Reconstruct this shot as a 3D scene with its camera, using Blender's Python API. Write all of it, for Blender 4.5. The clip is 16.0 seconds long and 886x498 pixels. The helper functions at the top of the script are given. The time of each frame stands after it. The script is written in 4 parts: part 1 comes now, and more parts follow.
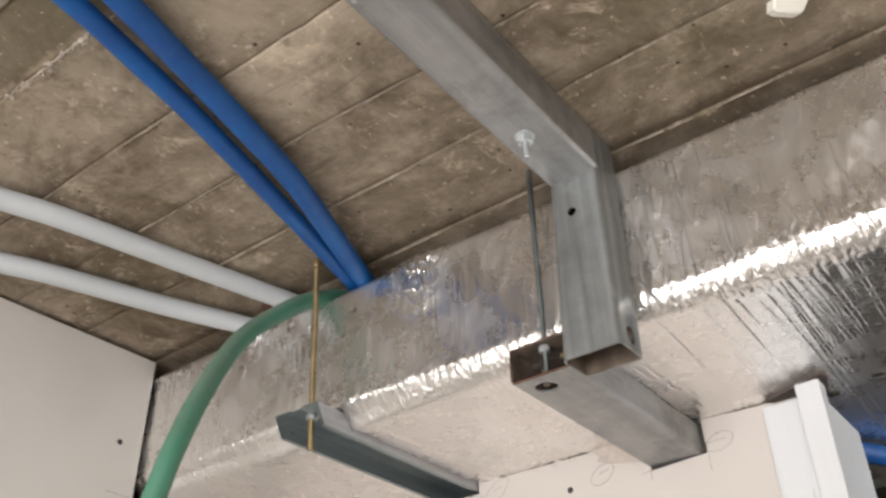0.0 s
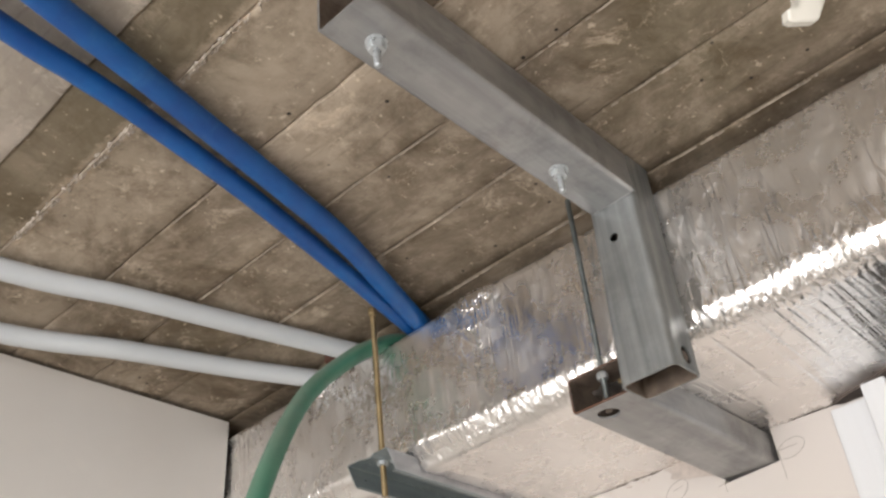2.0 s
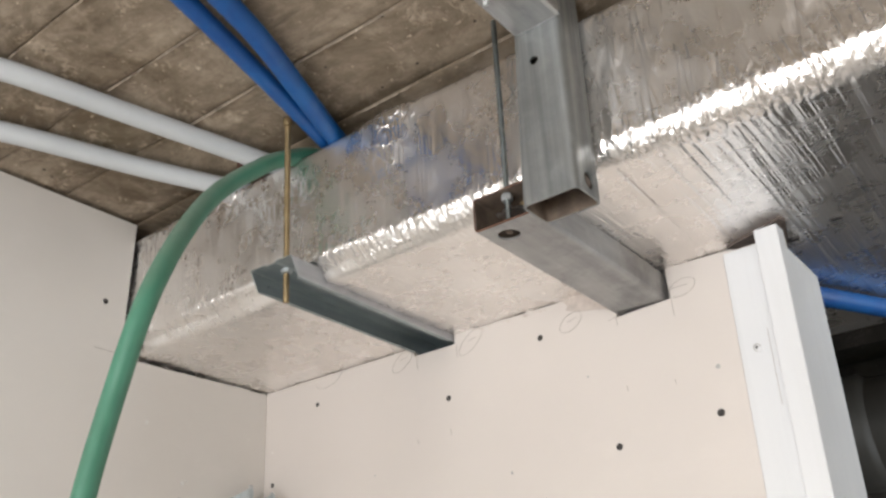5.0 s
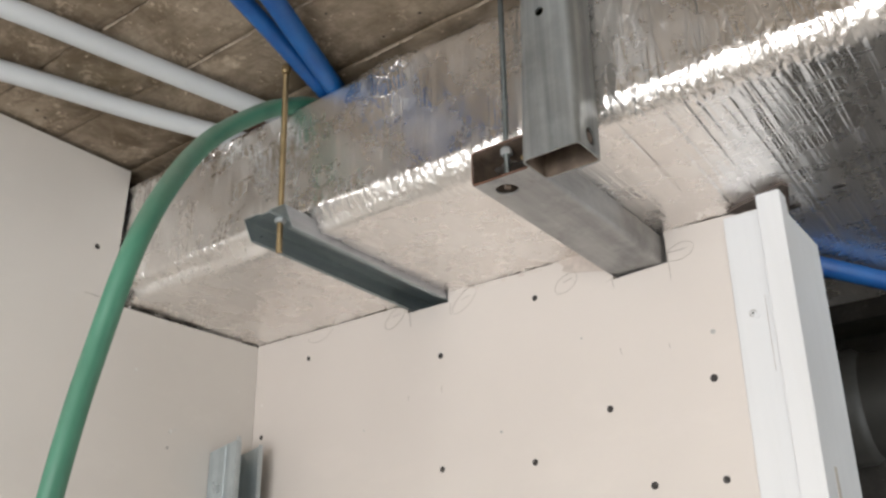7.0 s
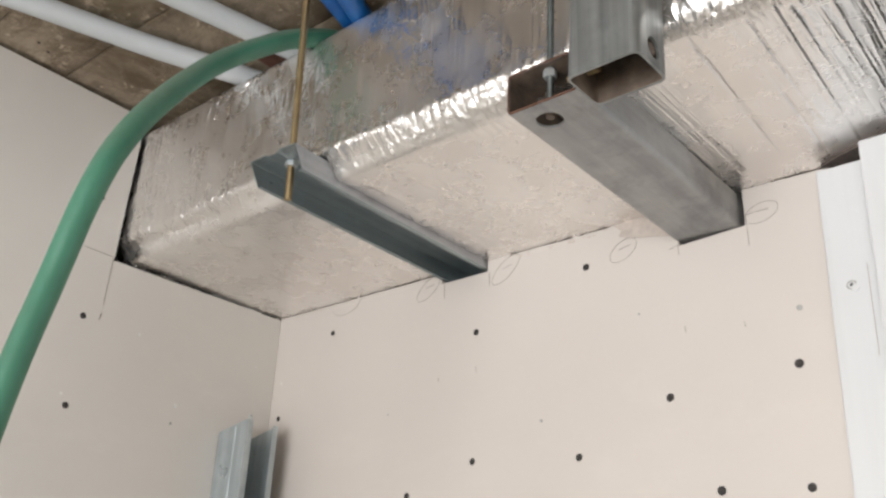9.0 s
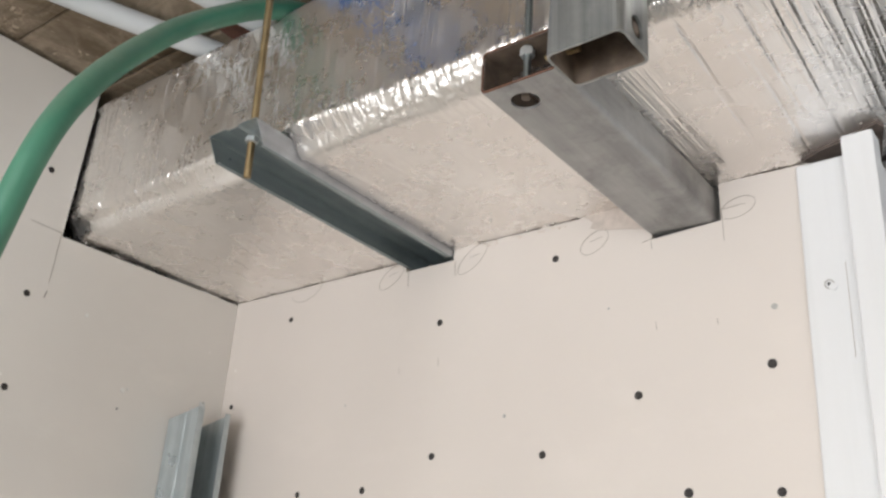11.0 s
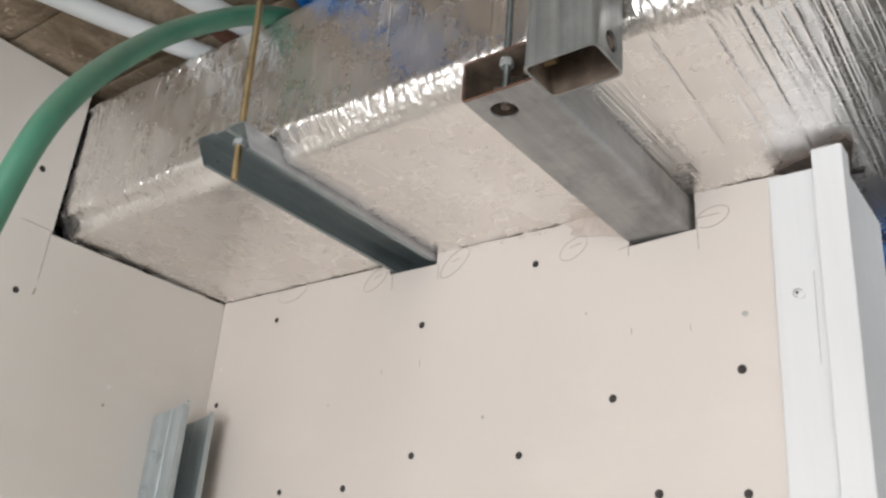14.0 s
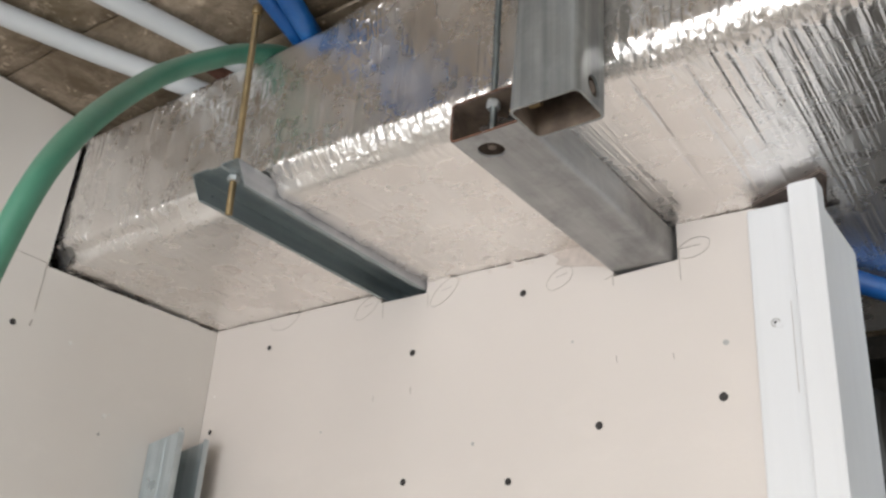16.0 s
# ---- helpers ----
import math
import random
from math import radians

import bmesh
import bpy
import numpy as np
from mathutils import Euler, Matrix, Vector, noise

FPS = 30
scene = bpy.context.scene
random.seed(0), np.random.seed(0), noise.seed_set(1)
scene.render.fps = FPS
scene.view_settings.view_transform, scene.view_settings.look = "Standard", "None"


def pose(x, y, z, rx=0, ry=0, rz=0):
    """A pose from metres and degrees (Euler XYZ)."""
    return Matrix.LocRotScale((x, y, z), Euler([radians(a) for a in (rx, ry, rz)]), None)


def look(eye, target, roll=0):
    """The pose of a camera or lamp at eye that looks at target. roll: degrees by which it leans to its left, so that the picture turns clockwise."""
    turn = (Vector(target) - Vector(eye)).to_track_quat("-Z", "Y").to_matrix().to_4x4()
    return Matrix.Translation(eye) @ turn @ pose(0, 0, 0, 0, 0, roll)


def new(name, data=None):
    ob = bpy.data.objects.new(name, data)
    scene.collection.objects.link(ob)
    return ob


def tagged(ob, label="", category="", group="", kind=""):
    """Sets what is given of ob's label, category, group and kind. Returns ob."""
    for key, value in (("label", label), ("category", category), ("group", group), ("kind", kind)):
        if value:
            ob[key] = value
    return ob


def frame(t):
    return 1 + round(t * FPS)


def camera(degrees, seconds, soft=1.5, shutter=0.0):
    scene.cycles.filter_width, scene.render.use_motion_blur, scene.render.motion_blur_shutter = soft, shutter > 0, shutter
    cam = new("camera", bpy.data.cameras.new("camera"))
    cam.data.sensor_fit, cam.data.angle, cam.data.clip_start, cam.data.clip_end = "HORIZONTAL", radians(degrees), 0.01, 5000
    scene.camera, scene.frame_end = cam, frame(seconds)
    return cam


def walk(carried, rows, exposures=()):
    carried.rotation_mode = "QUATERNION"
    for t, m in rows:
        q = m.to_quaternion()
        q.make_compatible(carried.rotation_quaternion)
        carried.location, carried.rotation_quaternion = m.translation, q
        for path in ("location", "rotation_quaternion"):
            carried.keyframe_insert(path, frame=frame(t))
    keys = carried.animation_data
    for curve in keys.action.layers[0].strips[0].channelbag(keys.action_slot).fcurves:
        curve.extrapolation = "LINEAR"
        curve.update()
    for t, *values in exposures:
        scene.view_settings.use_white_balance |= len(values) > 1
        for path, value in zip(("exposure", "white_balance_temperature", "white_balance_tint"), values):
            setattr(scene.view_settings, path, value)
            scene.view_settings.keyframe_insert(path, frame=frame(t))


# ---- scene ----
cam = camera(51.5, 16.0, soft=2.5, shutter=0.4)
PATH = [
    (0, (-0.086, 0.086, 1.697), (-1.059, 1.438, 2.806), -2.3),
    (0.5, (-0.082, 0.079, 1.701), (-1.106, 1.352, 2.857), -0.9),
    (1, (-0.058, 0.063, 1.703), (-1.08, 1.309, 2.887), -3.9),
    (1.5, (-0.049, 0.071, 1.702), (-1.084, 1.325, 2.866), -6.0),
    (2, (-0.052, 0.067, 1.703), (-1.099, 1.319, 2.858), -6.3),
    (2.5, (-0.05, 0.076, 1.702), (-1.104, 1.319, 2.86), -5.9),
    (3, (-0.048, 0.077, 1.698), (-1.09, 1.328, 2.861), -6.2),
    (3.5, (-0.042, 0.072, 1.697), (-1.087, 1.33, 2.847), -6.1),
    (4, (-0.037, 0.073, 1.687), (-1.091, 1.352, 2.806), -5.7),
    (4.5, (-0.042, 0.073, 1.671), (-1.083, 1.49, 2.622), -4.9),
    (4.7, (-0.046, 0.098, 1.659), (-1.094, 1.543, 2.562), -4.2),
    (6.8, (-0.059, 0.132, 1.651), (-1.14, 1.602, 2.47), -1.1),
    (7, (-0.062, 0.132, 1.649), (-1.139, 1.612, 2.457), -1.1),
    (7.5, (-0.085, 0.157, 1.641), (-1.145, 1.665, 2.418), 0.7),
    (8, (-0.151, 0.261, 1.659), (-1.303, 1.704, 2.428), 2.0),
    (8.5, (-0.145, 0.332, 1.687), (-1.253, 1.73, 2.592), 0.9),
    (8.7, (-0.146, 0.331, 1.667), (-1.344, 1.707, 2.486), 2.7),
    (10.8, (-0.181, 0.367, 1.679), (-1.307, 1.801, 2.501), 3.5),
    (11, (-0.182, 0.369, 1.679), (-1.318, 1.803, 2.487), 3.6),
    (11.5, (-0.183, 0.371, 1.673), (-1.319, 1.799, 2.492), 4.1),
    (12, (-0.186, 0.364, 1.675), (-1.35, 1.783, 2.47), 4.3),
    (12.5, (-0.179, 0.36, 1.668), (-1.315, 1.788, 2.486), 4.4),
    (13, (-0.16, 0.366, 1.671), (-1.266, 1.817, 2.492), 4.1),
    (13.5, (-0.158, 0.362, 1.671), (-1.272, 1.814, 2.479), 3.9),
    (14, (-0.156, 0.358, 1.669), (-1.277, 1.799, 2.486), 4.3),
    (14.5, (-0.141, 0.351, 1.678), (-1.231, 1.796, 2.528), 3.1),
    (15, (-0.138, 0.351, 1.677), (-1.232, 1.799, 2.517), 3.2),
    (15.5, (-0.136, 0.345, 1.669), (-1.213, 1.803, 2.513), 3.4),
    (16, (-0.135, 0.326, 1.675), (-1.229, 1.769, 2.524), 3.6),
]
walk(cam, [(t, look(eye, target, roll)) for t, eye, target, roll in PATH],
     exposures=[(0, 0.12, 6530, 10), (4, 0.14, 6530, 10), (4.7, 0.15, 6440, 9), (7, 0.04, 6390, 8), (8.5, 0.08, 6390, 8), (11, 0.08, 6360, 8), (16, 0.03, 6290, 8)])
from mathutils.geometry import tessellate_polygon

# ---- world, sun and large lights ----
world = bpy.data.worlds.new("world")
scene.world = world
world.use_nodes = True
wn = world.node_tree
sky = wn.nodes.new("ShaderNodeTexSky")
sky.sky_type, sky.sun_disc = "NISHITA", False
sky.sun_elevation, sky.sun_rotation = radians(40), radians(200)
wn.nodes["Background"].inputs["Strength"].default_value = 0.12
wn.links.new(sky.outputs["Color"], wn.nodes["Background"].inputs["Color"])


def area_lamp(name, m, sx, sy, watts, colour):
    data = bpy.data.lights.new(name, "AREA")
    data.shape, data.size, data.size_y, data.energy, data.color = "RECTANGLE", sx, sy, watts, colour
    ob = new(name, data)
    ob.matrix_world = m
    return ob


WIN_X0, WIN_X1, WIN_Z0, WIN_Z1, WIN_Y = -1.0, 1.4, 0.75, 2.25, -2.4
area_lamp("window_daylight", look(((WIN_X0 + WIN_X1) / 2, WIN_Y - 0.02, (WIN_Z0 + WIN_Z1) / 2), ((WIN_X0 + WIN_X1) / 2, 5, (WIN_Z0 + WIN_Z1) / 2)),
          WIN_X1 - WIN_X0, WIN_Z1 - WIN_Z0, 118, (1.0, 0.99, 0.995))

# balcony opening in the left wall, behind the camera
BAL_Y0, BAL_Y1, BAL_Z0, BAL_Z1 = -1.95, -0.35, 0.1, 2.1
area_lamp("balcony_daylight", look((-1.52, (BAL_Y0 + BAL_Y1) / 2, (BAL_Z0 + BAL_Z1) / 2), (3, (BAL_Y0 + BAL_Y1) / 2, (BAL_Z0 + BAL_Z1) / 2)),
          BAL_Y1 - BAL_Y0, BAL_Z1 - BAL_Z0, 35, (1.0, 0.99, 0.995))

# unseen lamp added to brighten the door post's right side and the duct
area_lamp("side_fill", look((2.19, 2.1, 1.5), (-1, 2.1, 1.5)), 1.1, 1.2, 31, (0.93, 0.97, 1.0))

# ---- materials ----


class Mat:
    """A procedural material: nodes are added by short calls."""

    def __init__(self, name, rough=0.6, metal=0.0, spec=0.5):
        self.m = bpy.data.materials.new(name)
        self.m.use_nodes = True
        self.t = self.m.node_tree
        self.b = self.t.nodes["Principled BSDF"]
        self.b.inputs["Roughness"].default_value = rough
        self.b.inputs["Metallic"].default_value = metal
        self.b.inputs["Specular IOR Level"].default_value = spec
        self.co = self.t.nodes.new("ShaderNodeTexCoord").outputs["Object"]

    def put(self, value, socket):
        if hasattr(value, "links"):
            self.t.links.new(value, socket)
        else:
            socket.default_value = value

    def scaled(self, sx, sy, sz, rz=0.0):
        n = self.t.nodes.new("ShaderNodeMapping")
        n.inputs["Scale"].default_value = (sx, sy, sz)
        n.inputs["Rotation"].default_value = (0, 0, radians(rz))
        self.t.links.new(self.co, n.inputs["Vector"])
        return n.outputs["Vector"]

    def noise(self, scale, detail=4.0, rough=0.55, co=None, dist=0.0):
        n = self.t.nodes.new("ShaderNodeTexNoise")
        n.inputs["Scale"].default_value, n.inputs["Detail"].default_value = scale, detail
        n.inputs["Roughness"].default_value, n.inputs["Distortion"].default_value = rough, dist
        self.t.links.new(co or self.co, n.inputs["Vector"])
        return n.outputs["Fac"]

    def cells(self, scale, feature="F1", co=None):
        n = self.t.nodes.new("ShaderNodeTexVoronoi")
        n.feature = feature
        n.inputs["Scale"].default_value = scale
        self.t.links.new(co or self.co, n.inputs["Vector"])
        return n.outputs["Distance"]

    def ramp(self, fac, *stops):
        n = self.t.nodes.new("ShaderNodeValToRGB")
        e = n.color_ramp.elements
        while len(e) < len(stops):
            e.new(0.5)
        for el, (p, c) in zip(e, stops):
            el.position = p
            el.color = (*c, 1) if isinstance(c, tuple) else (c, c, c, 1)
        self.t.links.new(fac, n.inputs["Fac"])
        return n.outputs["Color"]

    def mix(self, fac, a, b, mode="MIX"):
        n = self.t.nodes.new("ShaderNodeMix")
        n.data_type, n.blend_type = "RGBA", mode
        self.put(fac, n.inputs["Factor"])
        for v, s in ((a, n.inputs["A"]), (b, n.inputs["B"])):
            self.put((*v, 1) if isinstance(v, tuple) else v, s)
        return n.outputs["Result"]

    def math(self, op, a, b=0.0):
        n = self.t.nodes.new("ShaderNodeMath")
        n.operation = op
        self.put(a, n.inputs[0])
        self.put(b, n.inputs[1])
        return n.outputs[0]

    def island(self):
        return self.t.nodes.new("ShaderNodeNewGeometry").outputs["Random Per Island"]

    def split(self):
        n = self.t.nodes.new("ShaderNodeSeparateXYZ")
        self.t.links.new(self.co, n.inputs[0])
        return n.outputs

    def colour(self, c):
        self.put((*c, 1) if isinstance(c, tuple) else c, self.b.inputs["Base Color"])
        return self

    def rough(self, r):
        self.put(r, self.b.inputs["Roughness"])
        return self

    def bump(self, *heights):
        """(height, distance in metres, strength), one laid on another."""
        last = None
        for h, d, s in heights:
            n = self.t.nodes.new("ShaderNodeBump")
            n.inputs["Distance"].default_value, n.inputs["Strength"].default_value = d, s
            self.t.links.new(h, n.inputs["Height"])
            if last:
                self.t.links.new(last, n.inputs["Normal"])
            last = n.outputs["Normal"]
        self.t.links.new(last, self.b.inputs["Normal"])
        return self


def concrete(name, lo, hi, seed, soffit=False):
    m = Mat(name, 0.86, 0, 0.3)
    grain = m.noise(3.0, 8, 0.65, m.scaled(1.3, 16, 4, 1.5))
    blot = m.noise(5.0 + seed, 10, 0.74, None, 0.4)
    streak = m.noise(7, 5, 0.7, m.scaled(0.9, 9, 4, -2))
    c = m.ramp(m.math("ADD", m.math("MULTIPLY", grain, 0.10), m.math("MULTIPLY", blot, 0.90)), (0.40, lo), (0.50, tuple((p + q) / 2.25 for p, q in zip(lo, hi))), (0.60, hi))
    c = m.mix(m.math("MULTIPLY", m.island(), 0.5), c, tuple(0.7 * v for v in lo))
    c = m.mix(m.ramp(streak, (0.56, 0.0), (0.74, 0.55)), c, tuple(0.42 * v for v in lo))
    green = m.ramp(m.noise(2.6, 3), (0.52, 0.0), (0.7, 0.35))
    c = m.mix(green, c, (0.115, 0.10, 0.05))
    pale = m.ramp(m.noise(15, 8, 0.8, None, 0.4), (0.56, 0.0), (0.66, 0.6))
    c = m.mix(pale, c, tuple(min(1, 1.35 * v) for v in hi))
    scratch = m.ramp(m.noise(16, 6, 0.75, m.scaled(5, 1.3, 4, 35), 0.8), (0.65, 0.0), (0.69, 0.5))
    c = m.mix(scratch, c, tuple(min(1, 1.5 * v) for v in hi))
    nick = m.ramp(m.noise(13, 5, 0.7, m.scaled(1.6, 7, 4, -50), 0.6), (0.665, 0.0), (0.70, 0.5))
    c = m.mix(nick, c, tuple(min(1, 1.35 * v) for v in hi))
    if soffit:
        # one board is crusted with grey laitance, with crisp broken edges
        y = m.split()[1]
        crusted = m.math("ADD", m.noise(11, 9, 0.72, None, 0.7), m.math("MULTIPLY", m.ramp(y, (0.448, 0.0), (0.456, 1.0), (0.594, 1.0), (0.602, 0.0)), 0.085))
        c = m.mix(m.ramp(crusted, (0.54, 0.0), (0.65, 0.45)), c, tuple(v * 0.88 for v in hi))
        c = m.mix(m.ramp(y, (0.366, 0.0), (0.370, 0.55), (0.450, 0.55), (0.456, 0.0)), c, tuple(v * k for v, k in zip(lo, (0.75, 0.8, 0.7))))
        bloom = m.math("SUBTRACT", m.math("MULTIPLY", m.noise(19, 8, 0.8), 0.05), m.math("ABSOLUTE", m.math("SUBTRACT", y, 0.455)))
        c = m.mix(m.ramp(bloom, (0.012, 0.0), (0.022, 0.5)), c, tuple(min(1, 1.5 * v) for v in hi))
        damp = m.math("SUBTRACT", m.math("MULTIPLY", m.noise(9, 7, 0.75, m.scaled(1, 3, 1)), 0.12), m.math("ABSOLUTE", m.math("SUBTRACT", y, 1.04)))
        c = m.mix(m.ramp(damp, (0.03, 0.0), (0.055, 0.25)), c, (0.11, 0.076, 0.038))
    speck = m.ramp(m.noise(75, 3, 0.6), (0.66, 0.0), (0.70, 0.55))
    c = m.mix(speck, c, tuple(min(1, 1.45 * v) for v in hi))
    pits = m.ramp(m.cells(21), (0.045, 1.0), (0.07, 0.0))
    c = m.mix(pits, c, (0.03, 0.025, 0.02))
    m.colour(c)
    m.bump((grain, 0.0007, 0.5), (blot, 0.003, 0.4), (m.noise(60, 6, 0.7), 0.0012, 0.5), (pits, 0.003, -0.6))
    return m.m


def plasterboard(name, base, seed):
    m = Mat(name, 0.55, 0, 0.35)
    big = m.noise(2.2 + seed, 4, 0.5)
    c = m.mix(m.ramp(big, (0.35, 0.0), (0.7, 0.5)), base, tuple(0.86 * v for v in base))
    smear = m.ramp(m.noise(6, 5, 0.7, m.scaled(1, 1, 2.2)), (0.55, 0.0), (0.75, 0.3))
    c = m.mix(smear, c, tuple(min(0.9, 1.08 * v) for v in base))
    fleck = m.ramp(m.cells(9 + seed), (0.012, 1.0), (0.03, 0.0))
    c = m.mix(m.math("MULTIPLY", fleck, 0.6), c, (0.85, 0.84, 0.82))
    m.colour(c).rough(m.ramp(m.noise(5), (0.3, 0.45), (0.7, 0.62)))
    m.bump((m.noise(180, 4), 0.0006, 0.25), (big, 0.004, 0.12))
    return m.m


def foil_material():
    m = Mat("aluminium_foil", 0.24, 0.94)
    c = m.ramp(m.noise(7, 5, 0.6), (0.3, (0.80, 0.768, 0.74)), (0.7, (0.92, 0.898, 0.875)))
    m.colour(c)
    m.rough(m.ramp(m.noise(14, 6, 0.7), (0.3, 0.18), (0.72, 0.39)))

    def only(x, scale, a, b, rz):
        return m.math("MULTIPLY", x, m.ramp(m.noise(scale, 4, 0.6, m.scaled(1, 1, 1, rz)), (a, 0.0), (b, 1.0)))

    def span(axis, f0, f1, t0, t1):
        n = m.t.nodes.new("ShaderNodeMapRange")
        m.t.links.new(axis, n.inputs["Value"])
        for key, value in (("From Min", f0), ("From Max", f1), ("To Min", t0), ("To Max", t1)):
            n.inputs[key].default_value = value
        return n.outputs[0]
    x, y, z = m.split()
    face = span(z, 2.246, 2.268, 0.0, 1.0)
    # flat facets between straight creases, large ones and crushed ones
    facet = m.math("MULTIPLY", m.cells(9, "DISTANCE_TO_EDGE", m.scaled(1.5, 0.9, 0.75, 8)), face)
    facet2 = m.math("MULTIPLY", only(m.cells(27, "DISTANCE_TO_EDGE", m.scaled(1.7, 0.8, 0.7, -20)), 5, 0.40, 0.62, 20), face)
    edges = span(m.math("ABSOLUTE", m.math("SUBTRACT", z, 2.345)), 0.03, 0.09, 0.22, 1.0)
    left = span(x, -0.95, -0.6, 1.0, 0.3)
    crushed = m.math("MULTIPLY", m.math("MULTIPLY", edges, left), face)
    facet3 = m.math("MULTIPLY", only(m.cells(62, "DISTANCE_TO_EDGE", m.scaled(1.5, 0.7, 0.8, 30)), 7, 0.40, 0.56, 50), crushed)
    crease = m.math("MULTIPLY", only(m.ramp(m.cells(24, "DISTANCE_TO_EDGE", m.scaled(1.2, 0.8, 0.75, 15)), (0.0, 1.0), (0.05, 0.0)), 6, 0.44, 0.58, 15), crushed)

    def folds(sx, sy, width, seed):
        """Straight taut folds that run across the underside and up the face."""
        v = m.t.nodes.new("ShaderNodeVectorMath")
        v.operation = "ADD"
        m.t.links.new(m.scaled(sx, sy, sy * 0.8, -2), v.inputs[0])
        v.inputs[1].default_value = (seed, seed * 0.7, seed * 1.3)
        n = m.noise(1.0, 1.0, 0.5, v.outputs[0], 0.02)
        return m.ramp(m.math("ABSOLUTE", m.math("SUBTRACT", n, 0.5)), (0.0, 1.0), (width, 0.0))
    under = span(z, 2.243, 2.275, 1.0, 0.0)
    stretched = m.math("MULTIPLY", span(x, -0.75, -0.25, 0.06, 1.0), under)
    lines = m.math("MULTIPLY", only(folds(30, 0.5, 0.035, 3.1), 3.5, 0.40, 0.54, 10), stretched)
    lines2 = m.math("MULTIPLY", only(folds(75, 1.1, 0.06, 8.4), 5, 0.42, 0.56, 70), stretched)
    strokes = m.math("MULTIPLY", only(folds(70, 5.0, 0.05, 15.2), 9, 0.47, 0.58, 35), face)
    upright = m.math("MULTIPLY", m.noise(1.0, 4, 0.6, m.scaled(55, 20, 5)), face)
    fine = m.noise(85, 5, 0.65, m.scaled(2.6, 0.35, 0.4))
    grit = m.noise(210, 4, 0.65)
    sag = m.math("MULTIPLY", m.cells(7, "DISTANCE_TO_EDGE", m.scaled(1.2, 0.45, 1.0, 6)), under)
    satin = m.math("MULTIPLY", only(m.noise(1.0, 5, 0.7, m.scaled(130, 9, 20, -2)), 4, 0.36, 0.60, 12), under)
    wisps = m.math("MULTIPLY", only(m.ramp(m.cells(52, "DISTANCE_TO_EDGE", m.scaled(1.3, 0.8, 0.55, -15)), (0.0, 1.0), (0.07, 0.0)), 9, 0.46, 0.56, 75), m.math("ADD", m.math("MULTIPLY", crushed, 0.6), m.math("MULTIPLY", face, 0.4)))
    scratch = m.math("MULTIPLY", only(m.ramp(m.cells(15, "DISTANCE_TO_EDGE", m.scaled(1.0, 0.7, 1.0, 50)), (0.0, 1.0), (0.02, 0.0)), 5, 0.50, 0.58, 25), stretched)
    m.bump((facet, 0.0060, 0.6), (facet2, 0.0042, 0.6), (facet3, 0.0024, 0.8), (crease, 0.0013, 0.8), (wisps, 0.0009, 0.8), (upright, 0.0007, 0.5), (sag, 0.0045, 0.6), (satin, 0.0012, 0.6),
           (lines, 0.0007, 0.6), (lines2, 0.0007, 0.6), (strokes, 0.0012, 0.8), (scratch, 0.0004, 0.7), (fine, 0.0008, 0.4), (grit, 0.0005, 0.4))
    return m.m


def steel(name, lo, hi, metal, rough, stretch, rust=0.0, mottle=0.45):
    m = Mat(name, rough, metal)
    c = m.ramp(m.noise(1.0, 6, 0.6, m.scaled(*stretch)), (0.3, lo), (0.7, hi))
    c = m.mix(m.ramp(m.noise(30, 5), (0.5, 0.0), (0.75, 0.35)), c, tuple(min(1, 1.25 * v) for v in hi))
    c = m.mix(m.ramp(m.noise(11, 7, 0.72, None, 0.4), (0.50, 0.0), (0.66, mottle)), c, tuple(0.62 * v for v in lo))
    if rust:
        c = m.mix(m.ramp(m.noise(14, 6, 0.7), (0.56, 0.0), (0.74, rust)), c, (0.12, 0.055, 0.03))
    m.colour(c)
    m.rough(m.ramp(m.noise(22, 5), (0.3, rough - 0.08), (0.7, rough + 0.12)))
    m.bump((m.noise(1.0, 5, 0.6, m.scaled(*[2 * v for v in stretch])), 0.001, 0.25), (m.noise(150, 4), 0.0004, 0.3))
    return m.m


def plain(name, col, rough, var=0.12, scale=14, metal=0.0, spec=0.5, bump=0.2):
    m = Mat(name, rough, metal, spec)
    m.colour(m.mix(m.ramp(m.noise(scale, 5, 0.6), (0.3, 0.0), (0.75, 1.0)), col, tuple(max(0, min(1, v * (1 - 2.2 * var))) for v in col)))
    m.rough(m.ramp(m.noise(scale * 2.3, 4), (0.3, max(0.02, rough - 0.06)), (0.7, min(1, rough + 0.1))))
    m.bump((m.noise(scale * 8, 4), 0.0006, bump))
    return m.m


CONCRETE = concrete("board_marked_concrete", (0.150, 0.112, 0.073), (0.465, 0.382, 0.292), 0, True)
CONCRETE_PALE = concrete("smooth_pale_concrete", (0.42, 0.36, 0.30), (0.56, 0.495, 0.425), 1.3)
LIME = plain("lime_bloom", (0.60, 0.52, 0.43), 0.9, 0.3, 120)
MORTAR = plain("squeezed_mortar", (0.40, 0.33, 0.255), 0.9, 0.3, 60)
BOARD_BACK = plasterboard("plasterboard_warm", (0.610, 0.560, 0.519), 0)
BOARD_LEFT = plasterboard("plasterboard_grey", (0.672, 0.640, 0.600), 0.7)
BOARD_EDGE = plain("plasterboard_core", (0.55, 0.50, 0.43), 0.95, 0.2, 50)
FOIL = foil_material()
TUBE = steel("weathered_galvanised_steel", (0.20, 0.212, 0.212), (0.365, 0.375, 0.37), 0.72, 0.42, (75, 75, 1.6), 0, 0.25)
